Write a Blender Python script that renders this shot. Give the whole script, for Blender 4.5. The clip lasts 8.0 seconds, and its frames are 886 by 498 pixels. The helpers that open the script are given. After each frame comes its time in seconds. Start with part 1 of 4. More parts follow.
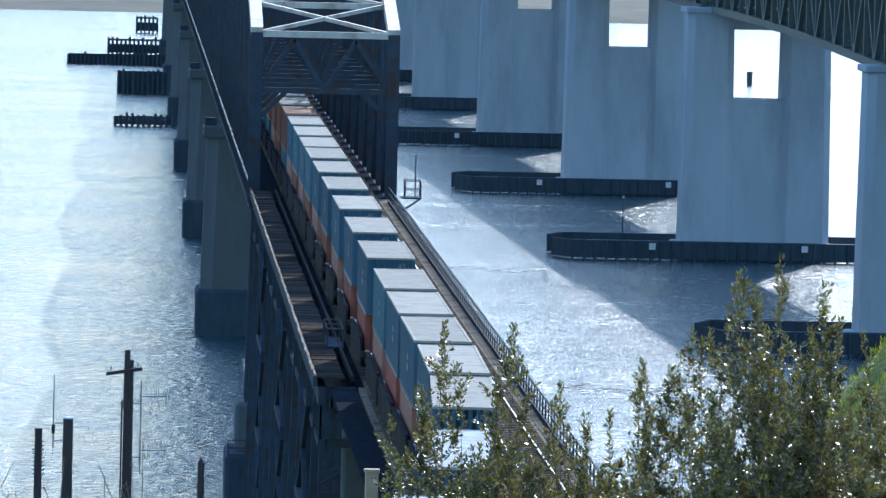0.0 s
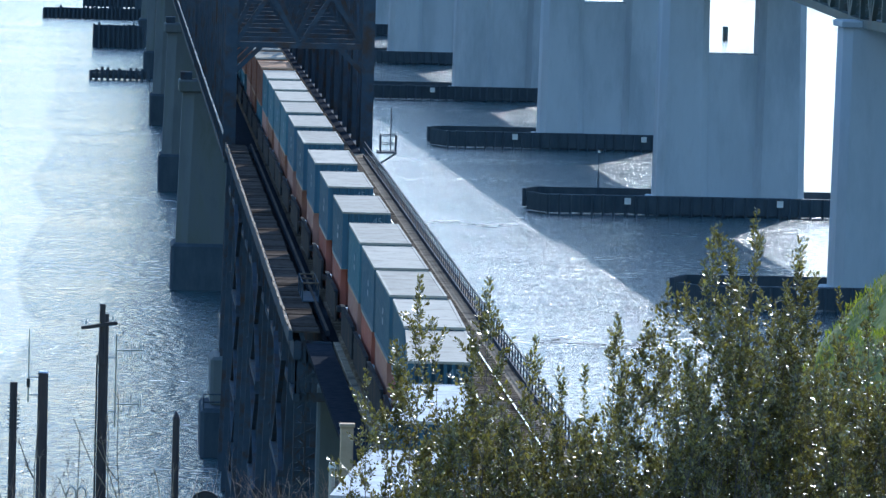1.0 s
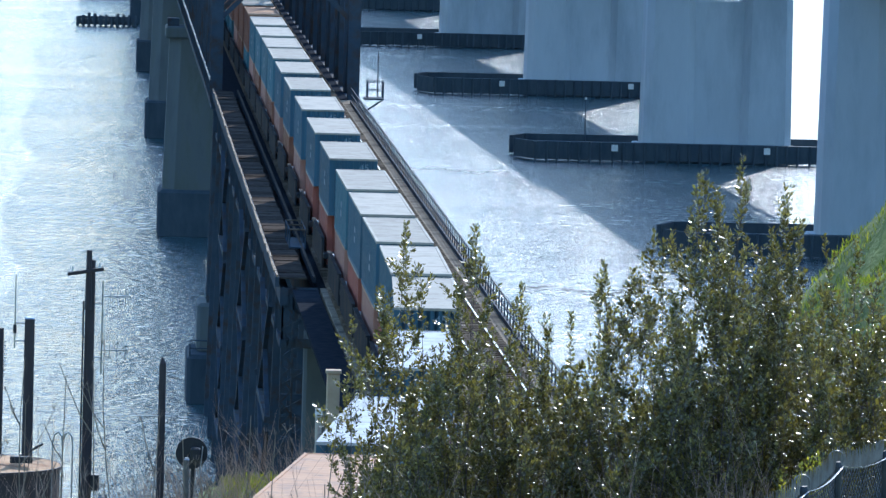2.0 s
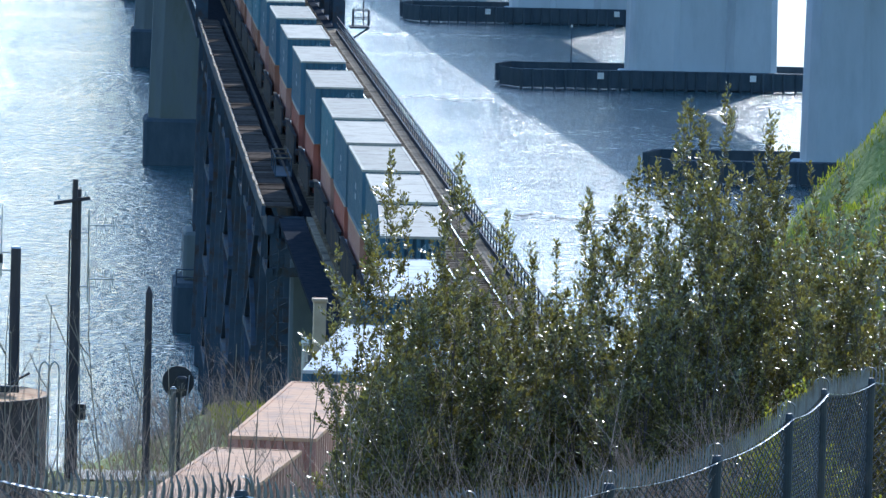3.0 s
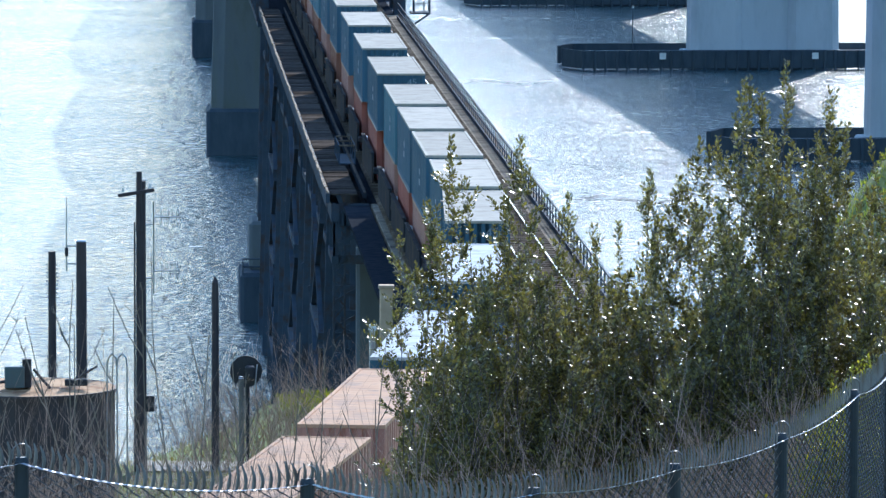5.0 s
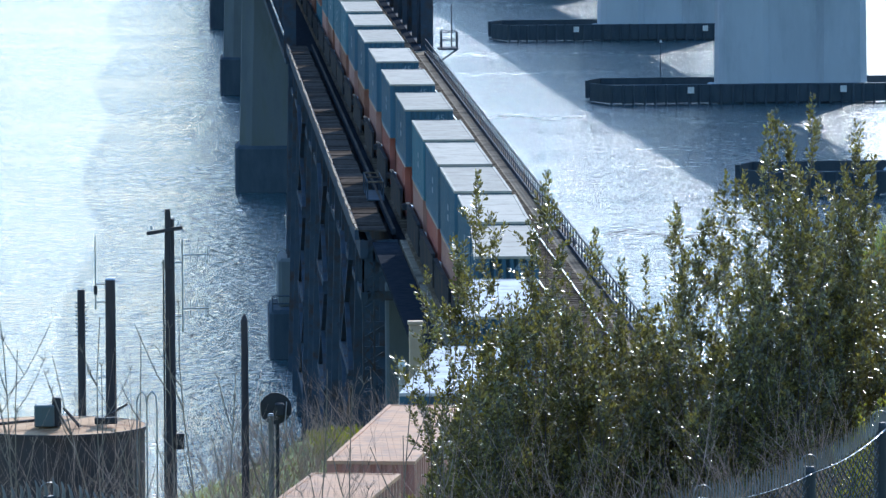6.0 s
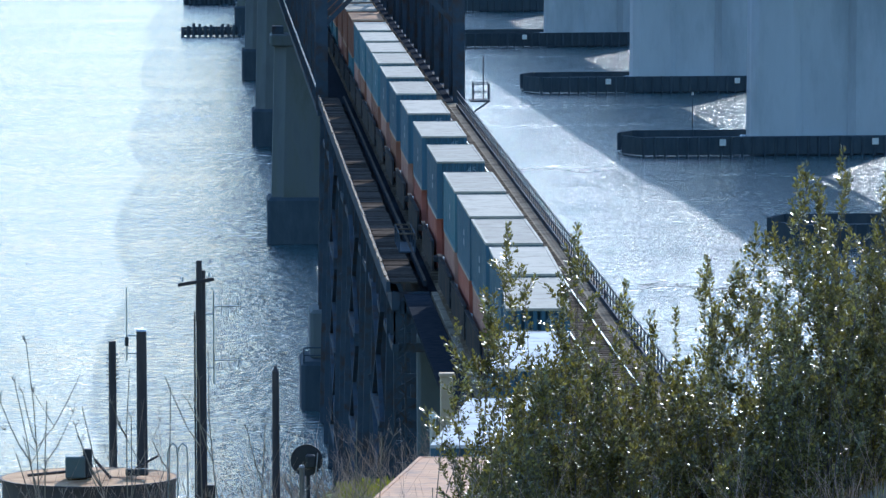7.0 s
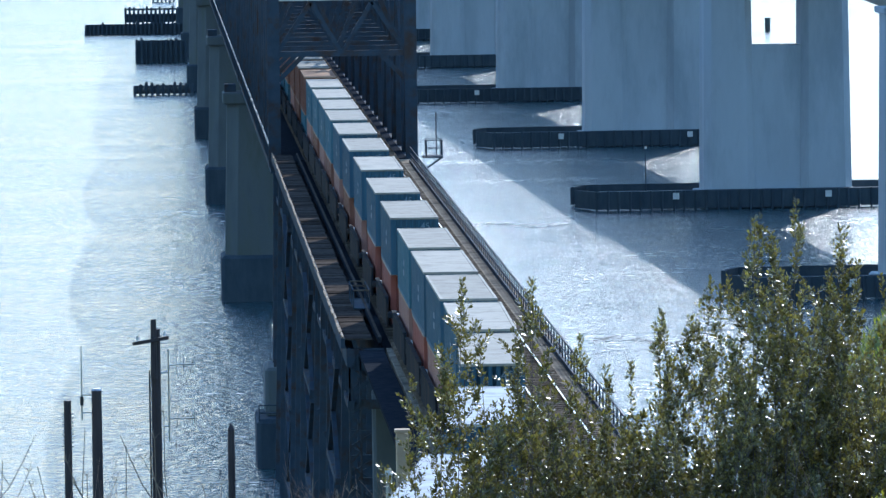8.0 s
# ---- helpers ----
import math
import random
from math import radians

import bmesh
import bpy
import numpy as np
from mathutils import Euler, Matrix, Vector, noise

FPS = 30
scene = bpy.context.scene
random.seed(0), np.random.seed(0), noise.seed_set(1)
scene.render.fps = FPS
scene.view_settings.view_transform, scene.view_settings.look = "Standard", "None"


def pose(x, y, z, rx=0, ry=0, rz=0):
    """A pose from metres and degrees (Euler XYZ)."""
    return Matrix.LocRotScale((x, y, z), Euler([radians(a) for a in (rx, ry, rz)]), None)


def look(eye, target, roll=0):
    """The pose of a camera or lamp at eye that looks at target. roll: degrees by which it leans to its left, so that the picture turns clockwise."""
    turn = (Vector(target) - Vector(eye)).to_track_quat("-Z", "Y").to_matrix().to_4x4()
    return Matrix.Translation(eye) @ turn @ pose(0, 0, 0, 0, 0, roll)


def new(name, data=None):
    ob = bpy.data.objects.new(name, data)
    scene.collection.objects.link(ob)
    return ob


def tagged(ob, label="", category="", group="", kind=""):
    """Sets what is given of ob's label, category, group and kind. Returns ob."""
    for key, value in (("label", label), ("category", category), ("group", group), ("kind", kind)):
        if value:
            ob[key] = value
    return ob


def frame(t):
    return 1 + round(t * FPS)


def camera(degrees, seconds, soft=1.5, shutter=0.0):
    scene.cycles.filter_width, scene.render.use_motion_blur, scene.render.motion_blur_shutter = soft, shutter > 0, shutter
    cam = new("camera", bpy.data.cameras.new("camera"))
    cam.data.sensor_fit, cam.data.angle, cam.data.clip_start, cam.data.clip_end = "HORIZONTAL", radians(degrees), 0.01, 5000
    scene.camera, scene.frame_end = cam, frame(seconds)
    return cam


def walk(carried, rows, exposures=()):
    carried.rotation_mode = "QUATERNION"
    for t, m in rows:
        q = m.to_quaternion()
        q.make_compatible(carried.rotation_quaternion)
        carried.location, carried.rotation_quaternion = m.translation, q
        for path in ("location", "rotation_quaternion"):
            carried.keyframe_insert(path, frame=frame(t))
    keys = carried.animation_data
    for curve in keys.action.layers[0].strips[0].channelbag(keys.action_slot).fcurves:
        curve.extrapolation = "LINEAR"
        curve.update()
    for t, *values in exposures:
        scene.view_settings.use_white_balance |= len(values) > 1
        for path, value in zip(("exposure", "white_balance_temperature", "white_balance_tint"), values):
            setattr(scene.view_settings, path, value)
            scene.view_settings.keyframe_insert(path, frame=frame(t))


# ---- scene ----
EYE = 51.0
cam = camera(7.7, 8.0, soft=1.4)
WALK = [
    (0.0, pose(-0.03, 0, EYE, 86.5003, -1.3974, -2.7132)),
    (0.5, pose(-0.03, 0, EYE, 86.3220, -1.2151, -2.7844)),
    (1.0, pose(-0.03, 0, EYE, 86.1097, -1.4932, -2.9214)),
    (1.2, pose(-0.03, 0, EYE, 86.0328, -1.4231, -2.9798)),
    (2.3, pose(-0.02, 0, EYE, 85.4854, -1.6730, -3.0801)),
    (2.5, pose(-0.02, 0, EYE, 85.3730, -1.7131, -3.1079)),
    (3.0, pose(-0.01, 0, EYE, 85.0264, -1.4454, -3.1588)),
    (3.5, pose(0.00, 0, EYE, 84.8021, -1.0564, -3.2526)),
    (4.0, pose(0.01, 0, EYE, 84.7714, -0.7511, -3.0904)),
    (4.5, pose(0.02, 0, EYE, 84.8752, -0.3511, -2.8522)),
    (4.7, pose(0.03, 0, EYE, 84.8596, -0.2350, -2.7803)),
    (5.8, pose(0.06, 0, EYE, 85.1262, 0.1717, -2.4672)),
    (6.0, pose(0.07, 0, EYE, 85.1970, 0.3104, -2.4732)),
    (6.5, pose(0.08, 0, EYE, 85.4325, 0.0394, -2.3754)),
    (7.0, pose(0.09, 0, EYE, 85.6503, 0.2445, -2.1899)),
    (7.5, pose(0.09, 0, EYE, 85.8925, 0.1001, -2.3689)),
    (8.0, pose(0.09, 0, EYE, 86.1344, 0.7676, -2.6275)),
]
walk(cam, WALK, [(0.0, 0.48, 4850, 8), (1.2, 0.51, 4850, 8), (3.0, 0.72, 4900, 8), (4.7, 0.72, 4950, 8), (6.5, 0.54, 4900, 8), (8.0, 0.48, 4850, 8)])

# ---- light ----
SUN_EL, SUN_AZ = radians(34), radians(16)      # azimuth to the right of +y
world = bpy.data.worlds.new("sky")
scene.world = world
world.use_nodes = True
wn = world.node_tree
sky = wn.nodes.new("ShaderNodeTexSky")
sky.sky_type = "NISHITA"
sky.sun_disc = False
sky.sun_elevation = SUN_EL
sky.sun_rotation = SUN_AZ
sky.air_density = 1.6
sky.dust_density = 0.6
sky.ozone_density = 3.0
wn.nodes["Background"].inputs[1].default_value = 0.15
wn.links.new(sky.outputs[0], wn.nodes["Background"].inputs[0])
sun_dir = Vector((math.sin(SUN_AZ) * math.cos(SUN_EL), math.cos(SUN_AZ) * math.cos(SUN_EL), math.sin(SUN_EL)))
sun = new("sun", bpy.data.lights.new("sun", "SUN"))
sun.data.energy, sun.data.angle, sun.data.color = 3.75, radians(0.53), (1.0, 0.84, 0.64)
sun.matrix_world = look(sun_dir * 200, (0, 0, 0))


# ---- materials ----
def mat(name, a, b, rough=0.7, scale=1.0, detail=6.0, metal=0.0, bump=0.0, bump_scale=None, stretch=(1, 1, 1),
        island=0.0, spec=0.5, stain=None, stain_scale=0.2, rnd=0.0):
    """Two colours mixed by noise at one scale, stains at a second, and fine relief."""
    m = bpy.data.materials.new(name)
    m.use_nodes = True
    nt = m.node_tree
    N, L = nt.nodes, nt.links
    p = N["Principled BSDF"]
    geo = N.new("ShaderNodeNewGeometry")
    mp = N.new("ShaderNodeMapping")
    mp.inputs["Scale"].default_value = stretch
    L.new(geo.outputs["Position"], mp.inputs[0])
    nz = N.new("ShaderNodeTexNoise")
    nz.inputs["Scale"].default_value = scale
    nz.inputs["Detail"].default_value = detail
    nz.inputs["Roughness"].default_value = 0.65
    L.new(mp.outputs[0], nz.inputs["Vector"])
    ramp = N.new("ShaderNodeValToRGB")
    ramp.color_ramp.elements[0].position = 0.32
    ramp.color_ramp.elements[1].position = 0.68
    ramp.color_ramp.elements[0].color = (*a, 1)
    ramp.color_ramp.elements[1].color = (*b, 1)
    L.new(nz.outputs[0], ramp.inputs[0])
    out = ramp.outputs[0]
    if stain:
        n2 = N.new("ShaderNodeTexNoise")
        n2.inputs["Scale"].default_value = stain_scale
        n2.inputs["Detail"].default_value = 8
        n2.inputs["Roughness"].default_value = 0.7
        L.new(mp.outputs[0], n2.inputs["Vector"])
        r2 = N.new("ShaderNodeValToRGB")
        r2.color_ramp.elements[0].position = 0.48
        r2.color_ramp.elements[1].position = 0.66
        L.new(n2.outputs[0], r2.inputs[0])
        mx = N.new("ShaderNodeMix")
        mx.data_type = "RGBA"
        L.new(r2.outputs[0], mx.inputs[0])
        L.new(out, mx.inputs[6])
        mx.inputs[7].default_value = (*stain, 1)
        out = mx.outputs[2]
    if rnd or island:
        hs = N.new("ShaderNodeHueSaturation")
        mr = N.new("ShaderNodeMapRange")
        k = rnd or island
        mr.inputs[3].default_value, mr.inputs[4].default_value = 1 - k, 1 + k
        if rnd:
            oi = N.new("ShaderNodeObjectInfo")
            L.new(oi.outputs["Random"], mr.inputs[0])
        else:
            L.new(geo.outputs["Random Per Island"], mr.inputs[0])
        L.new(mr.outputs[0], hs.inputs["Value"])
        L.new(out, hs.inputs["Color"])
        out = hs.outputs[0]
    L.new(out, p.inputs["Base Color"])
    p.inputs["Roughness"].default_value = rough
    p.inputs["Metallic"].default_value = metal
    p.inputs["Specular IOR Level"].default_value = spec
    if bump:
        n3 = N.new("ShaderNodeTexNoise")
        n3.inputs["Scale"].default_value = bump_scale or scale * 4
        n3.inputs["Detail"].default_value = 5
        L.new(mp.outputs[0], n3.inputs["Vector"])
        bp = N.new("ShaderNodeBump")
        bp.inputs["Strength"].default_value = 1.0
        bp.inputs["Distance"].default_value = bump
        L.new(n3.outputs[0], bp.inputs["Height"])
        L.new(bp.outputs[0], p.inputs["Normal"])
    return m


# Grey concrete tinted blue: haze over the strait is put into the colour.
CONCRETE = mat("hazy_pier_concrete", (0.43, 0.46, 0.49), (0.52, 0.55, 0.58), 0.85, 0.15, stretch=(1, 1, 0.25), bump=0.03, bump_scale=1.5,
               stain=(0.36, 0.39, 0.42), stain_scale=0.12)
# Dark bluish base holds the railway piers' shade and haze; stains lie over it.
OLD_CONCRETE = mat("shaded_old_concrete", (0.10, 0.11, 0.113), (0.15, 0.16, 0.158), 0.9, 0.4, stretch=(1, 1, 0.3), bump=0.03, stain=(0.09, 0.10, 0.08),
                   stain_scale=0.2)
PALE_CONCRETE = mat("pale_concrete", (0.50, 0.36, 0.24), (0.60, 0.46, 0.32), 0.9, 2.0, bump=0.01)
# Blue in the base stands for distance haze; the brown stain is weathering.
STEEL = mat("hazy_weathered_steel", (0.046, 0.062, 0.085), (0.07, 0.086, 0.108), 0.8, 0.8, bump=0.01, spec=0.06, stain=(0.07, 0.05, 0.04), stain_scale=0.5)
GREEN_STEEL = mat("green_steel", (0.07, 0.10, 0.10), (0.10, 0.13, 0.13), 0.5, 0.6, stain=(0.08, 0.08, 0.07), stain_scale=0.3)
# Pale copy of the truss steel: sunlight on upward faces is in the colour.
SUNLIT_CREAM_STEEL = mat("sunlit_cream_steel", (0.50, 0.47, 0.40), (0.62, 0.58, 0.50), 0.6, 0.8, stain=(0.30, 0.25, 0.2), stain_scale=0.6)
TIMBER = mat("dark_timber", (0.045, 0.06, 0.078), (0.07, 0.086, 0.102), 0.9, 1.0, stretch=(1, 1, 0.3), bump=0.02, rnd=0.15, spec=0.15)
TIE = mat("tie_timber", (0.15, 0.115, 0.085), (0.24, 0.19, 0.14), 0.9, 3.0, bump=0.01, island=0.3, spec=0.03)
PLANK = mat("walkway_plank", (0.055, 0.046, 0.04), (0.11, 0.092, 0.076), 0.95, 2.0, bump=0.01, rnd=0.35, spec=0.0)
DECK = mat("deck_ballast", (0.19, 0.155, 0.11), (0.31, 0.255, 0.185), 0.95, 3.0, bump=0.03, bump_scale=6, spec=0.05, stain=(0.09, 0.075, 0.06),
           stain_scale=0.4)
# Rusty steel made paler: a sun glint is put into the colour.
WORN_GLINT_STEEL = mat("sun_glint_rusty_steel", (0.12, 0.09, 0.06), (0.32, 0.25, 0.17), 0.7, 0.9, spec=0.08, stain=(0.08, 0.06, 0.045), stain_scale=0.7)
# Dark open deck with the shade of train and trusses put into its colour.
SHADED_DECK = mat("shaded_deck", (0.022, 0.026, 0.034), (0.042, 0.044, 0.05), 0.95, 2.0, bump=0.02, spec=0.0)
# Darker than the other steel: under-deck shade is in the base, rust in the stain.
GIRDER = mat("shaded_rusty_girder_steel", (0.026, 0.028, 0.032), (0.045, 0.044, 0.046), 0.9, 0.8, bump=0.01, spec=0.03, stain=(0.06, 0.04, 0.03), stain_scale=0.4)
RAIL = mat("rail_steel", (0.45, 0.44, 0.43), (0.6, 0.6, 0.6), 0.25, 2.0, metal=1.0)
POLE = mat("creosote_pole", (0.03, 0.025, 0.03), (0.06, 0.05, 0.05), 0.8, 3.0, stretch=(1, 1, 0.2), bump=0.01)
GALV = mat("galvanised_steel", (0.35, 0.36, 0.38), (0.5, 0.51, 0.53), 0.4, 5.0, metal=0.8)
STEEL_POST = mat("grey_brown_post", (0.12, 0.105, 0.09), (0.2, 0.18, 0.155), 0.7, 3.0, spec=0.2)
BLACK = mat("black_paint", (0.012, 0.012, 0.014), (0.025, 0.025, 0.028), 0.6, 4.0)
RUST_ROOF = mat("rusty_tank_roof", (0.40, 0.24, 0.12), (0.52, 0.34, 0.19), 0.85, 1.2, spec=0.2, stain=(0.26, 0.13, 0.06), stain_scale=0.8, bump=0.01)
TANK_SIDE = mat("tank_side", (0.04, 0.032, 0.034), (0.075, 0.056, 0.052), 0.7, 1.0, stretch=(1, 1, 0.2), stain=(0.05, 0.03, 0.025), stain_scale=1.0)
WHITE_MARK = mat("white_mark", (0.6, 0.6, 0.58), (0.75, 0.75, 0.72), 0.7, 3.0)


def water_material():
    m = bpy.data.materials.new("strait_water")
    m.use_nodes = True
    N, L = m.node_tree.nodes, m.node_tree.links
    p = N["Principled BSDF"]
    p.inputs["Base Color"].default_value = (0.045, 0.075, 0.085, 1)
    p.inputs["Roughness"].default_value = 0.2
    p.inputs["IOR"].default_value = 1.33
    geo = N.new("ShaderNodeNewGeometry")
    # slicks and current lines: long streaks where the ripples are smoother
    sm = N.new("ShaderNodeMapping")
    sm.inputs["Scale"].default_value = (0.012, 0.035, 1)
    L.new(geo.outputs["Position"], sm.inputs[0])
    sn = N.new("ShaderNodeTexNoise")
    sn.inputs["Scale"].default_value = 1.0
    sn.inputs["Detail"].default_value = 5
    sn.inputs["Distortion"].default_value = 0.6
    L.new(sm.outputs[0], sn.inputs["Vector"])
    # gusts: small patches of finer and coarser ripple
    gn = N.new("ShaderNodeTexNoise")
    gn.inputs["Scale"].default_value = 0.7
    gn.inputs["Detail"].default_value = 4
    L.new(geo.outputs["Position"], gn.inputs["Vector"])
    gr = N.new("ShaderNodeMapRange")
    gr.inputs[1].default_value, gr.inputs[2].default_value = 0.38, 0.62
    gr.inputs[3].default_value, gr.inputs[4].default_value = -0.055, 0.055
    L.new(gn.outputs[0], gr.inputs[0])
    sr = N.new("ShaderNodeMapRange")
    sr.inputs[1].default_value, sr.inputs[2].default_value = 0.35, 0.65
    sr.inputs[3].default_value, sr.inputs[4].default_value = 0.17, 0.235
    L.new(sn.outputs[0], sr.inputs[0])
    ad = N.new("ShaderNodeMath")
    L.new(sr.outputs[0], ad.inputs[0])
    L.new(gr.outputs[0], ad.inputs[1])
    L.new(ad.outputs[0], p.inputs["Roughness"])
    last = None
    for scale, dist, stretch in ((0.035, 0.2, (1, 0.6, 1)), (0.3, 0.34, (1, 0.6, 1)), (1.0, 0.37, (1, 0.7, 1)), (4.0, 0.11, (1, 1, 1))):
        mp = N.new("ShaderNodeMapping")
        mp.inputs["Scale"].default_value = stretch
        mp.inputs["Rotation"].default_value = (0, 0, 0.4)
        L.new(geo.outputs["Position"], mp.inputs[0])
        nz = N.new("ShaderNodeTexNoise")
        nz.inputs["Scale"].default_value = scale
        nz.inputs["Detail"].default_value = 3
        L.new(mp.outputs[0], nz.inputs["Vector"])
        bp = N.new("ShaderNodeBump")
        bp.inputs["Distance"].default_value = dist
        L.new(nz.outputs[0], bp.inputs["Height"])
        if last:
            L.new(last.outputs[0], bp.inputs["Normal"])
        last = bp
    L.new(last.outputs[0], p.inputs["Normal"])
    return m


WATER = water_material()


# ---- mesh helpers ----
def bm_box(bm, c, s, rz=0.0, m=None):
    mat4 = Matrix.Translation(c) @ Matrix.Rotation(rz, 4, "Z") @ Matrix.Diagonal((*s, 1))
    bmesh.ops.create_cube(bm, size=1, matrix=(m @ mat4) if m else mat4)


def box(c, s, rz=0.0, bevel=0.0):
    bm = bmesh.new()
    bm_box(bm, c, s, rz)
    if bevel:
        bmesh.ops.bevel(bm, geom=bm.edges[:], offset=bevel, segments=1, affect="EDGES")
    return bm


def bm_beam(bm, p, q, w, h, up=(0, 0, 1)):
    p, q = Vector(p), Vector(q)
    d = q - p
    z = d.normalized()
    u = Vector(up)
    if abs(z.dot(u)) > 0.98:
        u = Vector((0, 1, 0))
    x = u.cross(z).normalized()
    y = z.cross(x)
    r = Matrix((x, y, z)).transposed().to_4x4()
    bmesh.ops.create_cube(bm, size=1, matrix=Matrix.Translation((p + q) / 2) @ r @ Matrix.Diagonal((w, h, d.length, 1)))


def beam(p, q, w, h):
    bm = bmesh.new()
    bm_beam(bm, p, q, w, h)
    return bm


def bm_tube(bm, p, q, r1, r2=None, n=10):
    p, q = Vector(p), Vector(q)
    d = q - p
    m = Matrix.Translation((p + q) / 2) @ d.to_track_quat("Z", "Y").to_matrix().to_4x4()
    bmesh.ops.create_cone(bm, cap_ends=True, segments=n, radius1=r1, radius2=r1 if r2 is None else r2, depth=d.length, matrix=m)


def tube(p, q, r1, r2=None, n=10):
    bm = bmesh.new()
    bm_tube(bm, p, q, r1, r2, n)
    return bm


def sweep(fx, z, w, h, ys_):
    """One connected rectangular bar that follows x = fx(y) at height z."""
    bm = bmesh.new()
    rings = [[bm.verts.new((fx(y) + a * w / 2, y, z + b * h / 2)) for a, b in ((-1, -1), (1, -1), (1, 1), (-1, 1))] for y in ys_]
    for r0, r1 in zip(rings, rings[1:]):
        for i in range(4):
            bm.faces.new((r0[i], r1[i], r1[(i + 1) % 4], r0[(i + 1) % 4]))
    bm.faces.new(rings[0])
    bm.faces.new(rings[-1][::-1])
    bmesh.ops.recalc_face_normals(bm, faces=bm.faces[:])
    return bm


def steps(a, b, d):
    n = max(1, round((b - a) / d))
    return [a + (b - a) * i / n for i in range(n + 1)]


def mesh_of(name, bm, material):
    me = bpy.data.meshes.new(name)
    bm.to_mesh(me)
    bm.free()
    me.materials.append(material)
    return me


def part(name, bm, material, parent=None, label="", m=None):
    """Links a bmesh (or a mesh that is shared) as one object under a thing or part."""
    me = bm if isinstance(bm, bpy.types.Mesh) else mesh_of(name, bm, material)
    ob = new(name, me)
    ob.parent = parent
    if m is not None:
        ob.matrix_basis = m
    if label:
        ob["label"] = label
    return ob


def thing(name, label, category, at=(0, 0, 0), group="", kind=""):
    ob = new(name)
    ob.empty_display_size = 0.3
    ob.location = at
    return tagged(ob, label, category, group, kind)


def smooth(a, b, x):
    t = min(1.0, max(0.0, (x - a) / (b - a)))
    return t * t * (3 - 2 * t)


# ---- plan ----
RAIL_Z = 24.0


def track_x(y, off=0.0):
    """Centre of the loaded track: straight on the bridge, bending away on the land."""
    return 13.7 + off - (0.00087 * (276 - y) ** 2 if y < 276 else 0.0)


def ground_z(x, y):
    pts = ((-60, 50.2), (0, 49.4), (30, 45.6), (60, 41.2), (72, 39.6), (95, 35.5), (125, 30), (150, 25.5), (165, 23.5), (238, 23.2), (262, 14),
           (300, -3), (420, -6), (6000, -6))
    z = pts[-1][1]
    yw = y
    if y > 165:
        # the edge of the bank runs slantwise
        y = y - smooth(165, 215, y) * (min(250.0, max(227.0, 229 + 3.2 * (x - 0.5))) - 238)
    for (y0, z0), (y1, z1) in zip(pts, pts[1:]):
        if y0 <= y < y1:
            z = z0 + (z1 - z0) * (y - y0) / (y1 - y0)
            break
    y = yw
    if y < -60:
        z = 50.2
    # the hillside beside the bush
    if x > 4:
        z += min(26.0, (x - 5.5) * 1.2 if x > 5.5 else 0) * math.exp(-((y - 138) / 26) ** 2)
        z += 2.2 * smooth(3.5, 8.5, x) * math.exp(-((y - 66) / 9) ** 2)
    if 40 < y < 262:
        d = abs(x - track_x(y)) if x < track_x(y) else max(0, x - track_x(y) - 3.0)
        z = min(z, 23.4 + max(0.0, d - 3.2) * (0.95 if x < track_x(y) else 1.7))
        if y > 200 and d < 5:
            z = max(z, 23.4 - max(0, d - 3) * 0.6) if y < 262 else z
    if x > 8 and y < 200:
        z += 1.5 * noise.noise(Vector((x * 0.45, y * 0.25, 7))) + 0.5 * noise.noise(Vector((x * 1.1, y * 0.6, 2)))
    n = noise.noise(Vector((x * 0.13, y * 0.13, 0))) * 0.5 + noise.noise(Vector((x * 0.5, y * 0.5, 3))) * 0.18
    return z + n * (1 if z > 24.5 or y > 240 else 0.35)


# ---- ground and water ----
def grid_mesh(name, xs, ys, fz, material):
    verts = [(x, y, fz(x, y)) for y in ys for x in xs]
    nx = len(xs)
    faces = [(j * nx + i, j * nx + i + 1, (j + 1) * nx + i + 1, (j + 1) * nx + i) for j in range(len(ys) - 1) for i in range(nx - 1)]
    me = bpy.data.meshes.new(name)
    me.from_pydata(verts, [], faces)
    me.materials.append(material)
    for f in me.polygons:
        f.use_smooth = True
    return new(name, me)


GRASS_GROUND = mat("grassy_ground", (0.085, 0.11, 0.022), (0.16, 0.19, 0.04), 0.95, 0.5, bump=0.08, bump_scale=5, stain=(0.11, 0.085, 0.06),
                   stain_scale=0.16)
xs = [-4000, -1500, -600, -250, -120] + [-70 + 3 * i for i in range(18)] + [-16 + 0.8 * i for i in range(70)] + [41 + 4 * i for i in range(16)] + [
    130, 250, 600, 1500, 4000]
ys = [-3000, -800, -200, -60, -30] + [3 * i - 12 for i in range(20)] + [48 + 1.2 * i for i in range(215)] + [310 + 12 * i for i in range(8)] + [
    500, 900, 2000, 4500]
tagged(grid_mesh("ground", xs, ys, ground_z, GRASS_GROUND), "grassy hillside and bank of the strait, green and dry brown", "ground", kind="structure")
bm = bmesh.new()
bmesh.ops.create_grid(bm, x_segments=1, y_segments=1, size=1, matrix=Matrix.Translation((0, 2300, 0)) @ Matrix.Diagonal((4000, 2060, 1, 1)))
water = part("water", bm, WATER)
tagged(water, "rippled blue-grey water of the strait glittering in the sun", "water", kind="structure")

FOAM = mat("thin_foam", (0.55, 0.58, 0.58), (0.8, 0.82, 0.8), 0.8, 2.0)


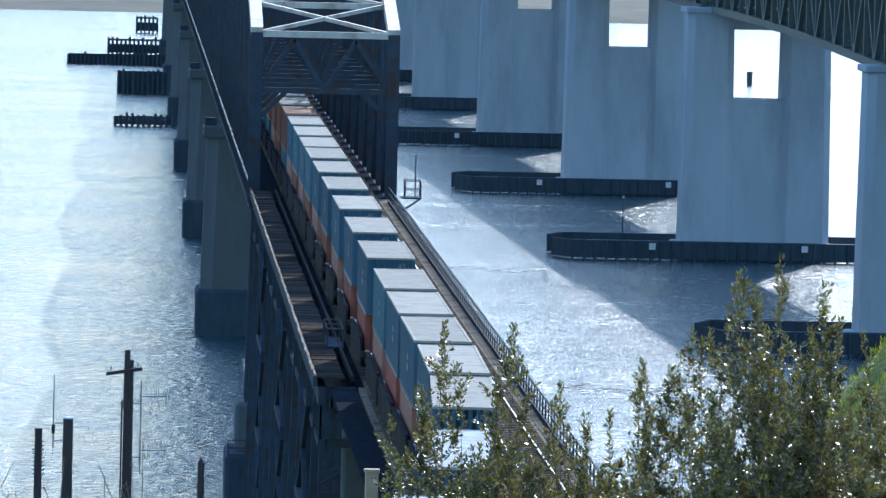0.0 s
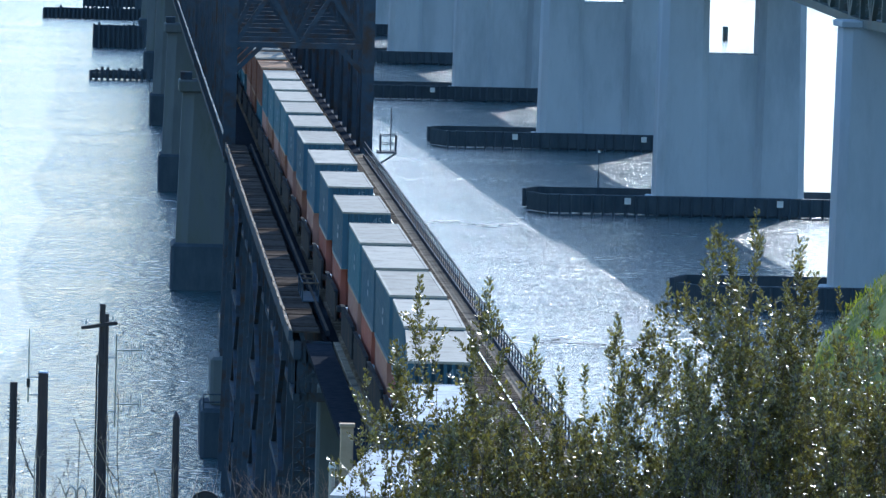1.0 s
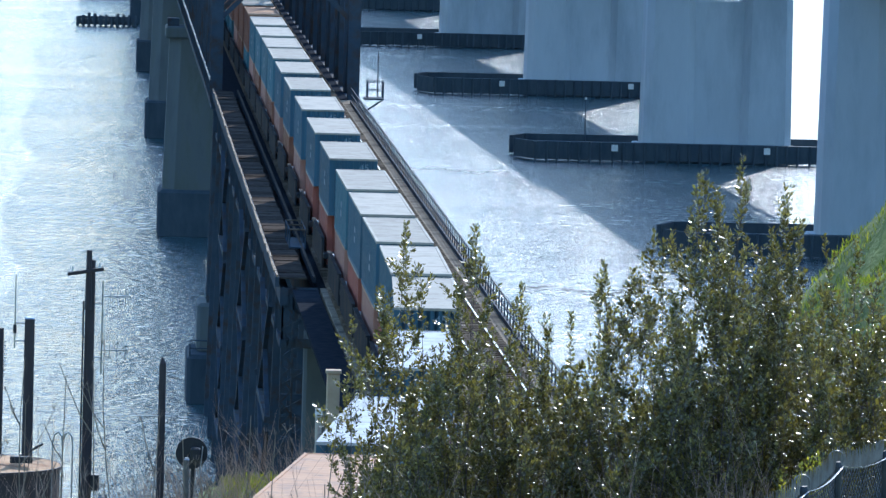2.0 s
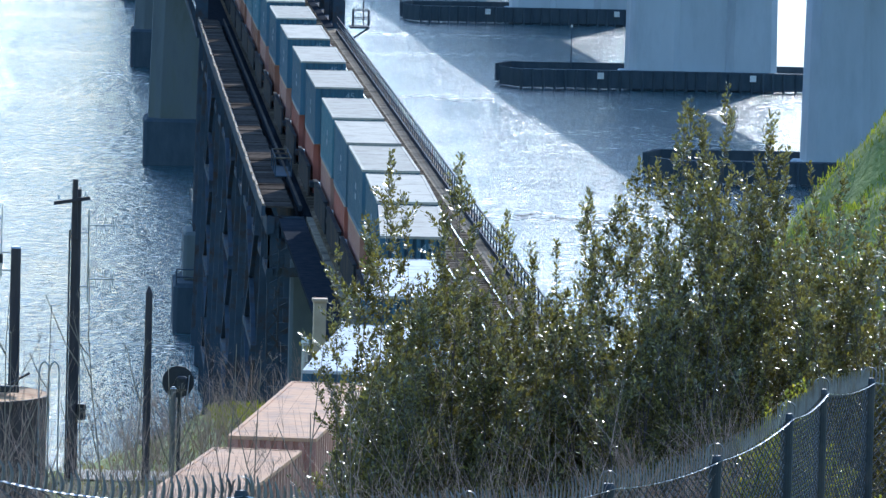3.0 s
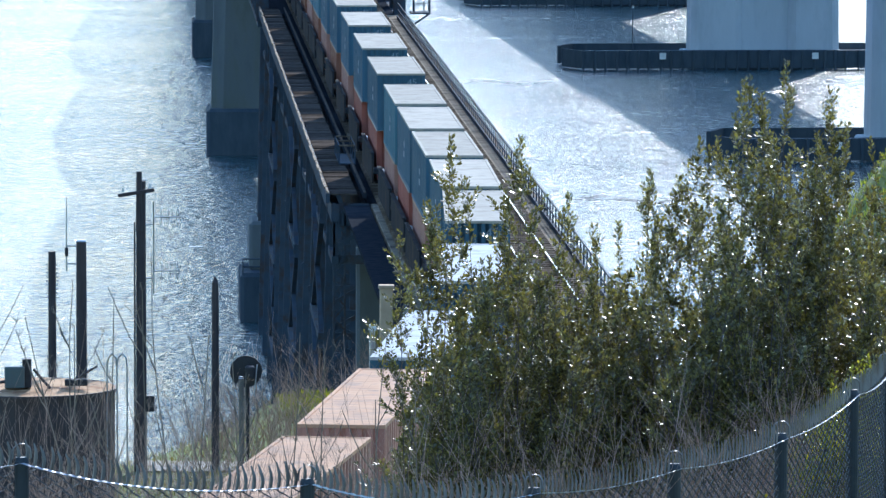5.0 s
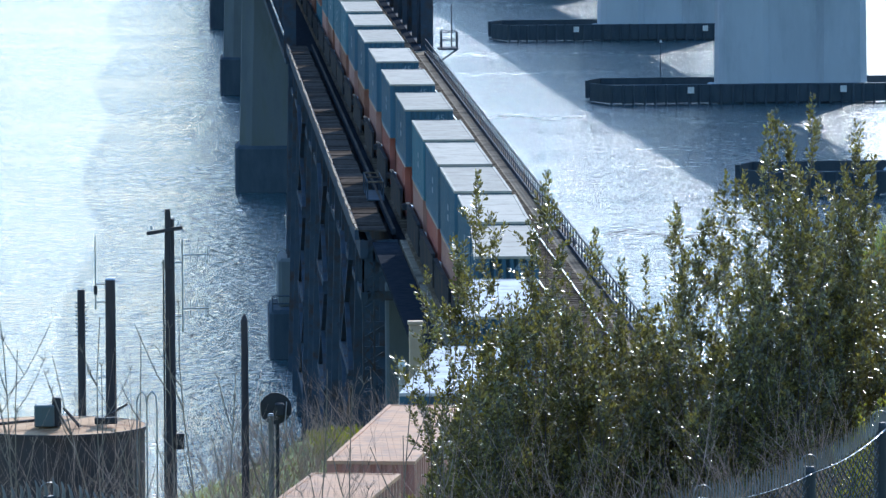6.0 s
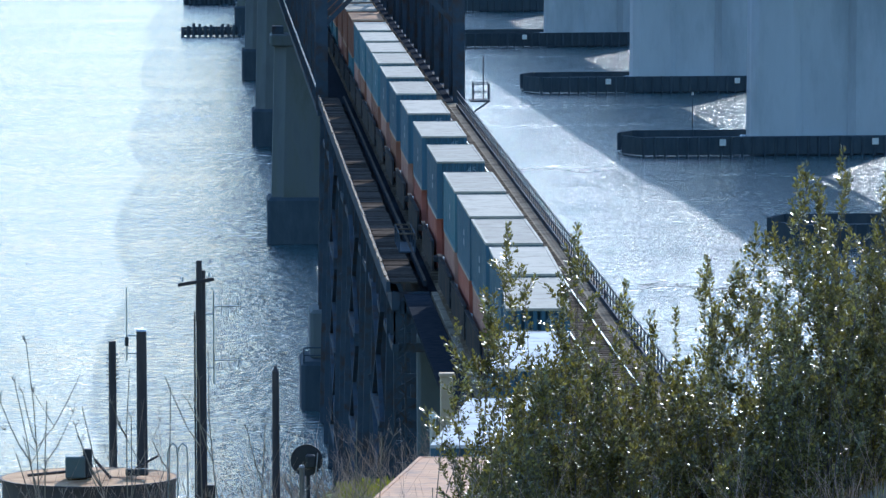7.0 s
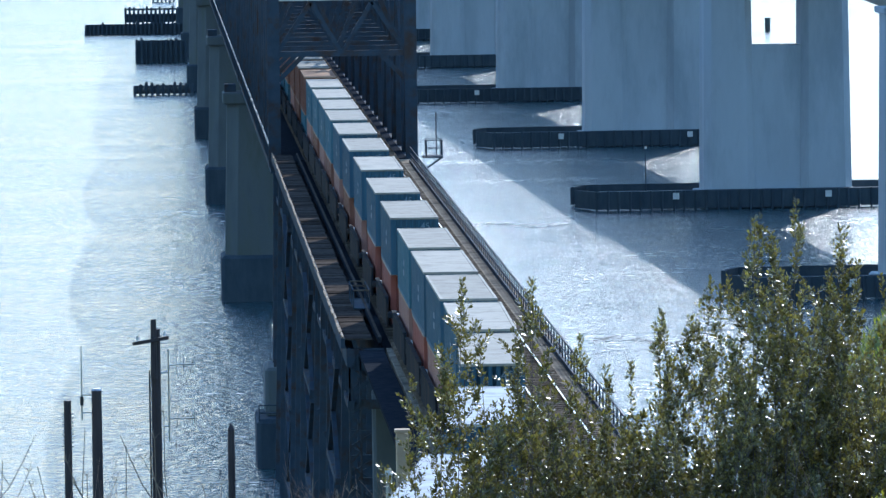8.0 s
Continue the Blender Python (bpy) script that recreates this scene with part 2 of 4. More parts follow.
def foam_streak(x0, x1, y, width, n):
    """A broken line of foam where two currents meet: many thin flecks just above the water."""
    bm = bmesh.new()
    for _ in range(n):
        u = random.random()
        c = Vector((x0 + (x1 - x0) * u, y + random.gauss(0, width) + 3 * math.sin(u * 7), 0.05))
        rx, ry = random.uniform(0.15, 0.7), random.uniform(0.12, 0.5)
        bm.faces.new([bm.verts.new(c + Vector((rx * math.cos(a) * random.uniform(0.6, 1), ry * math.sin(a) * random.uniform(0.6, 1), 0)))
                      for a in (0.0, 1.05, 2.1, 3.14, 4.2, 5.2)])
    tagged(part("foam_streak", bm, FOAM), "thin broken line of white foam flecks on the water", "foam", kind="stuff")


foam_streak(39.7, 50.9, 795.1, 1.2, 160)
foam_streak(42.2, 53.1, 621.1, 2.2, 320)
# far shore
SHORE = mat("far_shore_scrub", (0.07, 0.075, 0.05), (0.14, 0.13, 0.085), 0.95, 0.05, bump=0.3, bump_scale=0.2, stain=(0.16, 0.12, 0.09), stain_scale=0.02)


def shore_z(x, y):
    return -1 + 4 * smooth(1925, 1985, y) + 26 * smooth(1990, 2500, y) + 3.0 * max(0, noise.noise(Vector((x * 0.03, y * 0.03, 9)))) * smooth(1940, 1990, y)


tagged(grid_mesh("ground", [-4000, -1500, -500] + [-220 + 12 * i for i in range(50)] + [600, 1500, 4000],
                 [1915, 1925, 1935, 1945, 1955, 1965, 1980, 2000, 2030, 2080, 2150, 2300, 2600, 4300], shore_z, SHORE),
       "low scrubby far shore of the strait", "shore", kind="structure")


# ---- highway bridge ----
def hw_pier_pos(k):
    return Vector((79.5 - 4.7 * k + (1.0 if k < 0 else 0), 828 + 152 * k, 0))


HW_DIR = math.atan2(4.7, 152)     # turn about z


def highway_pier(k):
    c = hw_pier_pos(k)
    th = thing("bridge_pier", "tall grey concrete highway bridge pier with two legs and an opening", "bridge pier", c, "piers of the highway bridge")
    th.rotation_euler = (0, 0, HW_DIR)
    top = 28.9 + (2.0 if k >= 0 else 0.0) + 0.6 * max(0, k)
    for sx in (-1, 1):
        bm = bmesh.new()
        # a battered leg: a hexagonal shaft with chamfered noses
        w0, w1, d0, d1 = 3.25, 2.95, 3.4, 3.0
        ring = []
        for z, w, d in ((1.6, w0, d0), (top, w1, d1)):
            cx = sx * 6.15
            o = 0.9
            pts = [(-w + o, -d), (w - o, -d), (w, -d + o), (w, d - o), (w - o, d), (-w + o, d), (-w, d - o), (-w, -d + o)]
            ring.append([bm.verts.new((cx + x, y, z)) for x, y in pts])
        for i in range(8):
            bm.faces.new((ring[0][i], ring[0][(i + 1) % 8], ring[1][(i + 1) % 8], ring[1][i]))
        bm.faces.new(ring[1])
        bm.faces.new(ring[0][::-1])
        part("leg", bm, CONCRETE, th)
    part("web_wall", box((0, 0, 10.9 + 0.8 * max(0, k)), (8.0, 4.6, 18.6 + 1.6 * max(0, k)), bevel=0.12), CONCRETE, th)
    part("cross_beam", box((0, 0, top - 0.6), (7.4, 4.4, 2.8), bevel=0.12), CONCRETE, th)
    part("base_block", box((0, 0, 1.0), (20.4, 8.0, 2.0), bevel=0.25), CONCRETE, th)
    for sx in (-1, 1):
        part("pier_cap", box((sx * 6.15, 0, top + 0.35), (6.6, 6.6, 0.7), bevel=0.1), CONCRETE, th)
    # timber fender round the base
    f = part("fender", box((-0.75, -8.0, 1.3), (45.5, 0.5, 2.2)), TIMBER, th, "black timber fender with piles and white marks")
    part("fender_deck", box((-0.75, -6.6, 2.2), (44.5, 2.4, 0.25)), TIMBER, th)
    part("fender", box((-0.75, 8.0, 1.3), (45.5, 0.5, 2.2)), TIMBER, th)
    for sx in (-1, 1):
        for sy in (-1, 1):
            part("fender_wing", beam((sx * 22.75 - 0.75, sy * 8, 1.3), (sx * 24.75 - 0.75, sy * 3.0, 1.3), 0.5, 2.2), TIMBER, th)
    for x in (-13.6, 5.6):
        part("marker_board", box((x, -8.62, 1.75), (0.8, 0.1, 0.8)), WHITE_MARK, th, "small white marker board")
    pile = mesh_of("fender_pile", tube((0, 0, -4), (0, 0, 2.45), 0.19, 0.17, 8), TIMBER)
    for i in range(34):
        x = -23.5 + 45.5 * i / 33
        part("fender_pile", pile, None, f, m=pose(x + random.uniform(-.1, .1), -8.36, random.uniform(-0.15, 0.05)))
    return th


for k in range(-1, 7):
    highway_pier(k)


def chord_z(k):
    return 29.3 + (2.1 if k >= 0 else 0.0) + 0.6 * max(0, k)


def highway_span(k):
    """Deck truss between pier k and pier k + 1."""
    a, b = hw_pier_pos(k), hw_pier_pos(k + 1)
    th = thing("highway_truss_span", "dark green steel deck truss span of the highway bridge", "bridge span", a, "highway bridge spans")
    th.rotation_euler = (0, 0, HW_DIR)
    length = (b - a).length
    n = 20
    zb0, zb1 = chord_z(k), chord_z(k + 1)
    zt = 39.2
    for sx in (-6.9, 6.9):
        def low(i):
            u = i / n
            return Vector((sx, u * length, zb0 + (zb1 - zb0) * u + 0.5 * math.sin(math.pi * u)))
        chord_top = bmesh.new()
        for i in range(n):
            part("bottom_chord", beam(low(i), low(i + 1), 0.8, 0.9), GREEN_STEEL, th)
        bm_beam(chord_top, (sx, 0, zt), (sx, length, zt), 0.7, 0.9)
        part("top_chord", chord_top, GREEN_STEEL, th)
        for i in range(n + 1):
            p = low(i)
            part("truss_post", beam(p, (sx, p.y, zt), 0.5, 0.55), GREEN_STEEL, th)
            if i < n:
                q = low(i + 1)
                e = ((sx, p.y, zt), q) if i % 2 == 0 else (p, (sx, q.y, zt))
                part("diagonal", beam(*e, 0.5, 0.6), GREEN_STEEL, th)
    lat = bmesh.new()
    for i in range(n):
        u0, u1 = i / n, (i + 1) / n
        z0 = zb0 + (zb1 - zb0) * u0 + 0.5 * math.sin(math.pi * u0)
        z1 = zb0 + (zb1 - zb0) * u1 + 0.5 * math.sin(math.pi * u1)
        bm_beam(lat, (-6.2, u0 * length, z0), (6.2, u0 * length, z0), 0.4, 0.5)
        bm_beam(lat, (-6.2, u0 * length, z0), (6.2, u1 * length, z1), 0.35, 0.35)
        bm_beam(lat, (6.2, u0 * length, z0), (-6.2, u1 * length, z1), 0.35, 0.35)
        bm_beam(lat, (-6.2, u0 * length, z0), (6.2, u0 * length, zt), 0.35, 0.35)
        bm_beam(lat, (6.2, u0 * length, z0), (-6.2, u0 * length, zt), 0.35, 0.35)
    part("sway_bracing", lat, GREEN_STEEL, th)
    part("roadway", box((0, length / 2, 40.1), (18.8, length - 0.1, 0.5)), OLD_CONCRETE, th)
    for sx in (-1, 1):
        part("parapet", box((sx * 9.2, length / 2, 40.85), (0.35, length - 0.1, 1.0)), OLD_CONCRETE, th)


for k in range(-2, 6):
    highway_span(k)


# ---- railway bridge ----
L_EDGE, R_EDGE, BRIDGE_X = 9.8, 21.2, 15.5
SPANS = (512, 682, 850, 1020, 1190, 1360, 1530)


def rail_pier(y, near=False):
    th = thing("railway_pier", "old stained concrete railway bridge pier on a dark caisson", "bridge pier", (BRIDGE_X, y, 0), "piers of the railway bridge")
    if near:
        cs = part("caisson", box((0, -1.0, 1.0), (14.4, 10.0, 5.6), bevel=0.3), TIMBER, th, "dark timber-clad caisson")
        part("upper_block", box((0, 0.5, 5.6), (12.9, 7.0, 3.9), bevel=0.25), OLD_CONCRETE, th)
        for x in (-7.0, -5.6, -4.2):
            part("railing_post", tube((x, -5.8, 3.7), (x, -5.8, 4.9), 0.06, None, 6), STEEL, cs)
        for z in (4.3, 4.9):
            part("railing_bar", tube((-7.0, -5.8, z), (-4.2, -5.8, z), 0.06, None, 6), STEEL, cs)
        for x in (-5.4, 5.4):
            for y in (-2, 2):
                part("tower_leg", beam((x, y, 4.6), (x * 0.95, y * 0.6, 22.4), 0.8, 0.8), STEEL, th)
        return
    bm = bmesh.new()
    ring = []
    for z, w, d in ((4.6, 7.35, 3.4), (20.4, 6.95, 2.7)):
        pts = [(-w, -d * 0.6), (-w + 1.2, -d), (w - 1.2, -d), (w, -d * 0.6), (w, d * 0.6), (w - 1.2, d), (-w + 1.2, d), (-w, d * 0.6)]
        ring.append([bm.verts.new((x, yy, z)) for x, yy in pts])
    for i in range(8):
        bm.faces.new((ring[0][i], ring[0][(i + 1) % 8], ring[1][(i + 1) % 8], ring[1][i]))
    bm.faces.new(ring[1])
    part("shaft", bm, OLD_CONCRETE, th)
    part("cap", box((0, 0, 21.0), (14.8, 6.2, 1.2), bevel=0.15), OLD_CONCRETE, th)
    part("caisson", box((0, 0, 1.6), (15.6, 8.6, 6.4), bevel=0.3), TIMBER, th, "dark timber-clad caisson")
    part("landing", box((0.4, -4.9, 2.6), (3.6, 1.2, 3.4), bevel=0.1), OLD_CONCRETE, th)
    for x in (-6.6, 6.6):
        part("bearing", box((x, 0, 21.9), (1.2, 2.4, 1.0), bevel=0.05), STEEL, th)


for y in SPANS:
    rail_pier(y, y < 600)


def track_set(y0, y1, off, parent, step=0.62):
    """Ties and two rails along a stretch of track."""
    ties = bmesh.new()
    y = y0
    while y < y1:
        x = track_x(y, off)
        bm_box(ties, (x, y, RAIL_Z - 0.28), (2.7, 0.24, 0.2), rz=random.uniform(-0.01, 0.01))
        y += step
    tagged(part("tie_layer", ties, TIE, parent), kind="stuff")
    for s in (-0.72, 0.72):
        part("rail", sweep(lambda y: track_x(y, off + s), RAIL_Z - 0.1, 0.075, 0.16, steps(y0, y1, 8)), RAIL, parent)


def through_truss(y0, y1, first=False):
    """Through truss span: two side trusses with sloping ends, cross frames and floor."""
    th = thing("railway_truss_span", "dark weathered steel through truss railway span with sunlight put into its pale top members", "bridge span", (0, 0, 0),
               "railway truss spans")
    n = 16
    L = y1 - y0 - 3.0
    ya = y0 + 1.5
    zb = 22.9
    def top(i):
        u = i / n
        return 36.2 + 7.5 * math.sin(math.pi * min(1, max(0, u))) ** 0.8
    for x in (L_EDGE + 0.35, R_EDGE - 0.35):
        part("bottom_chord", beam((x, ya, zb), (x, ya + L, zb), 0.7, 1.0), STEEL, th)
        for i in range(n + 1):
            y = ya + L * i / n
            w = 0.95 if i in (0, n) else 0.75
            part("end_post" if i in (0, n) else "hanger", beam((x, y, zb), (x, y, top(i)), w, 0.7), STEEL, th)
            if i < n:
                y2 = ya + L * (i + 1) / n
                part("top_chord", beam((x, y, top(i)), (x, y2, top(i + 1)), 0.95, 0.8), SUNLIT_CREAM_STEEL, th, "top chord with sunlight put into its pale colour")
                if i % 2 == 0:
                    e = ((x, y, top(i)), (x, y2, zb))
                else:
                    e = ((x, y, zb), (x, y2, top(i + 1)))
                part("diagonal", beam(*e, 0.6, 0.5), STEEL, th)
    xl, xr = L_EDGE + 0.6, R_EDGE - 0.6
    for i in range(n + 1):
        y = ya + L * i / n
        part("top_strut", beam((xl, y, top(i) - 0.1), (xr, y, top(i) - 0.1), 0.5, 0.5), SUNLIT_CREAM_STEEL, th)
        # portal and sway frame
        fr = bmesh.new()
        zl = 31.7
        bm_beam(fr, (xl, y, zl), (xr, y, zl), 0.4, 0.45)
        m = (xl + xr) / 2
        for a, b in (((xl, y, zl), (xl + 2.7, y, top(i) - .5)), ((xl + 2.7, y, top(i) - .5), (m, y, zl)), ((m, y, zl), (xr - 2.7, y, top(i) - .5)),
                     ((xr - 2.7, y, top(i) - .5), (xr, y, zl)), ((xl, y, zl - 2.2), (xl + 2.2, y, zl)), ((xr, y, zl - 2.2), (xr - 2.2, y, zl))):
            bm_beam(fr, a, b, 0.3, 0.35)
        part("portal_frame" if i in (0, n) else "sway_frame", fr, STEEL, th)
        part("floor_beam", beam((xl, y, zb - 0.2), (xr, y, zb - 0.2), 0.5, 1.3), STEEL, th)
        if i < n:
            y2 = ya + L * (i + 1) / n
            lat = bmesh.new()
            bm_beam(lat, (xl, y, top(i)), (xr, y2, top(i + 1)), 0.32, 0.3)
            bm_beam(lat, (xr, y, top(i) + 0.02), (xl, y2, top(i + 1) + 0.02), 0.32, 0.3)
            part("top_lateral", lat, SUNLIT_CREAM_STEEL, th)
    # floor darkened in its colour for the shade of the trusses
    part("floor", box((BRIDGE_X, (y0 + y1) / 2, 23.35), (9.8, y1 - y0 - 0.4, 0.3)), SHADED_DECK, th)
    # low kerb rail outside the trusses, sunlight put into its pale pieces
    x = L_EDGE - 0.12
    walk_edge = part("walk_edge", box((x + 0.03, ya + L / 2, 24.45), (0.05, L, 0.12)), STEEL, th)
    y = ya
    while y < ya + L:
        ln = random.uniform(3.0, 7.0)
        part("kerb_rail", box((x, y + ln / 2, 24.72 + random.uniform(-0.05, 0.05)), (0.1, min(ln, ya + L - y) - random.uniform(0.1, 0.6), random.uniform(0.08, 0.2))), SUNLIT_CREAM_STEEL, walk_edge, "length of kerb rail with sunlight put into its pale colour")
        y += ln
    for i in range(2 * n + 1):
        part("bracket", beam((x + 0.02, ya + L * i / (2 * n), 23.2), (x + 0.02, ya + L * i / (2 * n), 24.66), 0.08, 0.08), STEEL, walk_edge)


for a, b in zip(SPANS, SPANS[1:]):
    through_truss(a, b)


def approach_span():
    th = thing("railway_approach_span", "dark steel railway deck span on tall trestle towers", "bridge span", (0, 0, 0))
    y0, y1 = 333.0, 511.0
    part("floor", box((16.65, (y0 + y1) / 2, 23.35), (8.3, y1 - y0, 0.3)), DECK, th, "brown ballasted deck")
    # dark strip that stands in for shade beside the train
    part("track_bed", box((12.25, (y0 + y1) / 2, 23.3), (0.5, y1 - y0, 0.3)), SHADED_DECK, th)
    # dark stringer, its colour holding the shade of the gap beside the train
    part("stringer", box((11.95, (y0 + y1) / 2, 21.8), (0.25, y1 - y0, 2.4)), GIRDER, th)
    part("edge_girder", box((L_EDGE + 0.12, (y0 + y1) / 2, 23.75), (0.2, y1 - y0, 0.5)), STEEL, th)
    # uneven pale pieces give the edge its broken sun glint
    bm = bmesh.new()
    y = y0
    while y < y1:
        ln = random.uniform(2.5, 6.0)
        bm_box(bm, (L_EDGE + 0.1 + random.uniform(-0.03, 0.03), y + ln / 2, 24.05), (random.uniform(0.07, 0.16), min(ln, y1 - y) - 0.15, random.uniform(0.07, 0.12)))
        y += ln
    part("edge_strip", bm, WORN_GLINT_STEEL, th, "worn rusty edge strip with sun glint put into its colour")
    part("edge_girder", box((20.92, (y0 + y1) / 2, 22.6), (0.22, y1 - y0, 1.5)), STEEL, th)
    # open walkway of planks beside the loaded track
    plank = mesh_of("walkway_plank", box((0, 0, 0), (1.35, 1.46, 0.09)), PLANK)
    y = y0 + 1
    while y < y1:
        part("walkway_plank", plank, None, th, m=pose(L_EDGE + 0.92 + random.uniform(-0.05, 0.05), y, 23.93 + random.uniform(-0.03, 0.03), 0, 0, random.uniform(-1.2, 1.2)))
        y += 1.56
    bm = bmesh.new()
    bm_beam(bm, (L_EDGE + 2.0, y0, 23.9), (L_EDGE + 2.0, y1, 23.9), 0.2, 0.26)
    part("guard_timber", bm, SHADED_DECK, th)
    part("guard_rail", box((L_EDGE + 2.0, (y0 + y1) / 2, 24.06), (0.12, y1 - y0, 0.05)), PLANK, th, "worn brown guard strip on the timber")
    # small steel landing with a hoop rail beside the guard timber
    ld = part("landing", box((L_EDGE + 1.75, 356.0, 24.02), (0.9, 7.0, 0.06)), STEEL, th, "small dark steel landing with a low railing")
    for yy in (352.6, 356.0, 359.4):
        for xx in (L_EDGE + 1.3, L_EDGE + 2.15):
            part("railing_post", tube((xx, yy, 24.04), (xx, yy, 25.0), 0.04, None, 6), STEEL, ld)
        part("railing_bar", tube((L_EDGE + 1.3, yy, 25.0), (L_EDGE + 2.15, yy, 25.0), 0.045, None, 6), WORN_GLINT_STEEL, ld)
    for xx in (L_EDGE + 1.3, L_EDGE + 2.15):
        part("railing_bar", tube((xx, 352.6, 25.0), (xx, 359.4, 25.0), 0.04, None, 6), STEEL, ld)
    # chords below the deck
    for x in (L_EDGE + 0.5, R_EDGE - 0.8):
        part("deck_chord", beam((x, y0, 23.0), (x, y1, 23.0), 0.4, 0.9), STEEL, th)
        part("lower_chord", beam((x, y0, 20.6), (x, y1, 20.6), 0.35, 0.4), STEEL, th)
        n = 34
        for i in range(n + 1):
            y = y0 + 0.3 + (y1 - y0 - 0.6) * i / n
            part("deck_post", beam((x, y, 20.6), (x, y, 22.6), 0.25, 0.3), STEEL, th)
    # trestle bents: two raking outer legs and two inner legs each
    for i, y in enumerate((340, 352, 366, 380, 392, 408, 424, 437, 450, 466, 482, 497)):
        for x, xb in ((L_EDGE + 0.55, L_EDGE - 0.1), (13.4, 13.0), (17.6, 18.0), (R_EDGE - 0.8, R_EDGE + 0.2)):
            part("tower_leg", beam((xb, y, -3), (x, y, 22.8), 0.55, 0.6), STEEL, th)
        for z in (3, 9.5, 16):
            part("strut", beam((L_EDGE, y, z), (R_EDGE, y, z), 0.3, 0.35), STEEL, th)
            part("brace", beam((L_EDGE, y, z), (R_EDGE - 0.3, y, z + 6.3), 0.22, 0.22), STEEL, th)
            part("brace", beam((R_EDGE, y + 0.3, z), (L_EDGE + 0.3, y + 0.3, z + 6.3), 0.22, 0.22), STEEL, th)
    # laced end columns where the trestle meets the bank
    for x in (L_EDGE + 0.72, R_EDGE - 0.72):
        col = part("end_column", box((x - 0.28, 333.4, 10.5), (0.1, 0.5, 26.0)), STEEL, th, "laced steel end column")
        part("column_angle", box((x + 0.28, 333.4, 10.5), (0.1, 0.5, 26.0)), STEEL, col)
        for k in range(34):
            z = 23.2 - 0.62 * k
            sgn = 1 if k % 2 else -1
            part("lacing_bar", beam((x - 0.28 * sgn, 333.12, z), (x + 0.28 * sgn, 333.12, z - 0.62), 0.05, 0.1), STEEL, col)
    part("cap_beam", box((15.5, 333.4, 22.9), (10.6, 0.5, 1.1)), STEEL, th)
    for z in (20.6, 14.5, 8.0):
        part("strut", box((15.5, 333.4, z), (10.2, 0.35, 0.45)), STEEL, th)
    part("pier_wall", box((15.8, 337.0, 9.0), (8.6, 2.2, 24.0), bevel=0.15), OLD_CONCRETE, th, "stained brown concrete pier behind the end columns, shade put into its colour")
    for y in (340, 392, 450):
        for x in (L_EDGE, R_EDGE):
            for z in (3, 9.5, 16):
                part("strut", beam((x, y, z), (x, y + 16, z), 0.35, 0.35), STEEL, th)
                part("brace", beam((x, y, z), (x, y + 16, z + 6), 0.25, 0.25), STEEL, th)
                part("brace", beam((x, y + 16, z), (x, y, z + 6), 0.25, 0.25), STEEL, th)


approach_span()


def land_span():
    """Plate girders on concrete piers between the bank and the trestle."""
    th = thing("railway_girder_span", "short plate girder railway span over the bank", "bridge span", (0, 0, 0))
    y0, y1 = 246.0, 332.8
    ys_ = steps(y0, y1, 4.5)
    part("floor", sweep(lambda y: track_x(y, 2.7), 23.35, 8.6, 0.3, ys_), DECK, th)
    # girder sides carry their shade in the base colour
    for off in (-1.4, 0.4, 3.4, 6.1):
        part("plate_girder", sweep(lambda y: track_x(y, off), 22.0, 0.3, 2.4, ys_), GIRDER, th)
    for y in (262, 297):
        part("pier", box((track_x(y, 2.3), y, 9.2), (8.2, 2.6, 23), bevel=0.2), OLD_CONCRETE, th)
    part("side_walk", sweep(lambda y: track_x(y, -2.35), 23.3, 1.3, 0.2, ys_), SHADED_DECK, th, "dark side walk with the train's shade put into its colour")


land_span()

tracks = thing("railway_track", "ballasted double railway track with steel rails", "railway track")
track_set(120, 1500, 0.0, tracks, 0.9)
track_set(150, 1500, 4.5, tracks, 0.9)

railing = thing("bridge_railing", "rusty steel walkway railing along the deck edge", "railing")
for y0, y1 in ((250, 506),):
    for z in (24.2, 24.68):
        part("rail_bar", sweep(lambda y: track_x(y, 6.72), z, 0.06, 0.06, steps(y0, y1, 8)), STEEL, railing)
        if z < 24.5:
            part("kerb", sweep(lambda y: track_x(y, 6.72), 23.6, 0.16, 0.26, steps(y0, y1, 8)), STEEL, railing)
    post = mesh_of("post", box((0, 0, 0.15), (0.07, 0.07, 1.25)), STEEL)
    yy = y0
    while yy < y1:
        part("post", post, None, railing, m=pose(track_x(yy, 6.72), yy, 23.9))
        yy += 2.2


# ---- train ----
def container_material(name, col, dark):
    return mat(name, dark, col, 0.6, 0.7, spec=0.12, stretch=(1, 1, 0.4), stain=tuple(c * 0.7 + 0.03 for c in col), stain_scale=0.5, rnd=0.12)


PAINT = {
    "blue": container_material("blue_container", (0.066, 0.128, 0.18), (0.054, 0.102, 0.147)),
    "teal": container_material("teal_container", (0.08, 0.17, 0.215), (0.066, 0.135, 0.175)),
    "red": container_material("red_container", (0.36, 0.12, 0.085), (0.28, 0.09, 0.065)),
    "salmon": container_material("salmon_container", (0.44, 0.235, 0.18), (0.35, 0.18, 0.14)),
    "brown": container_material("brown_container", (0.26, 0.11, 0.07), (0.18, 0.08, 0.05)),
}
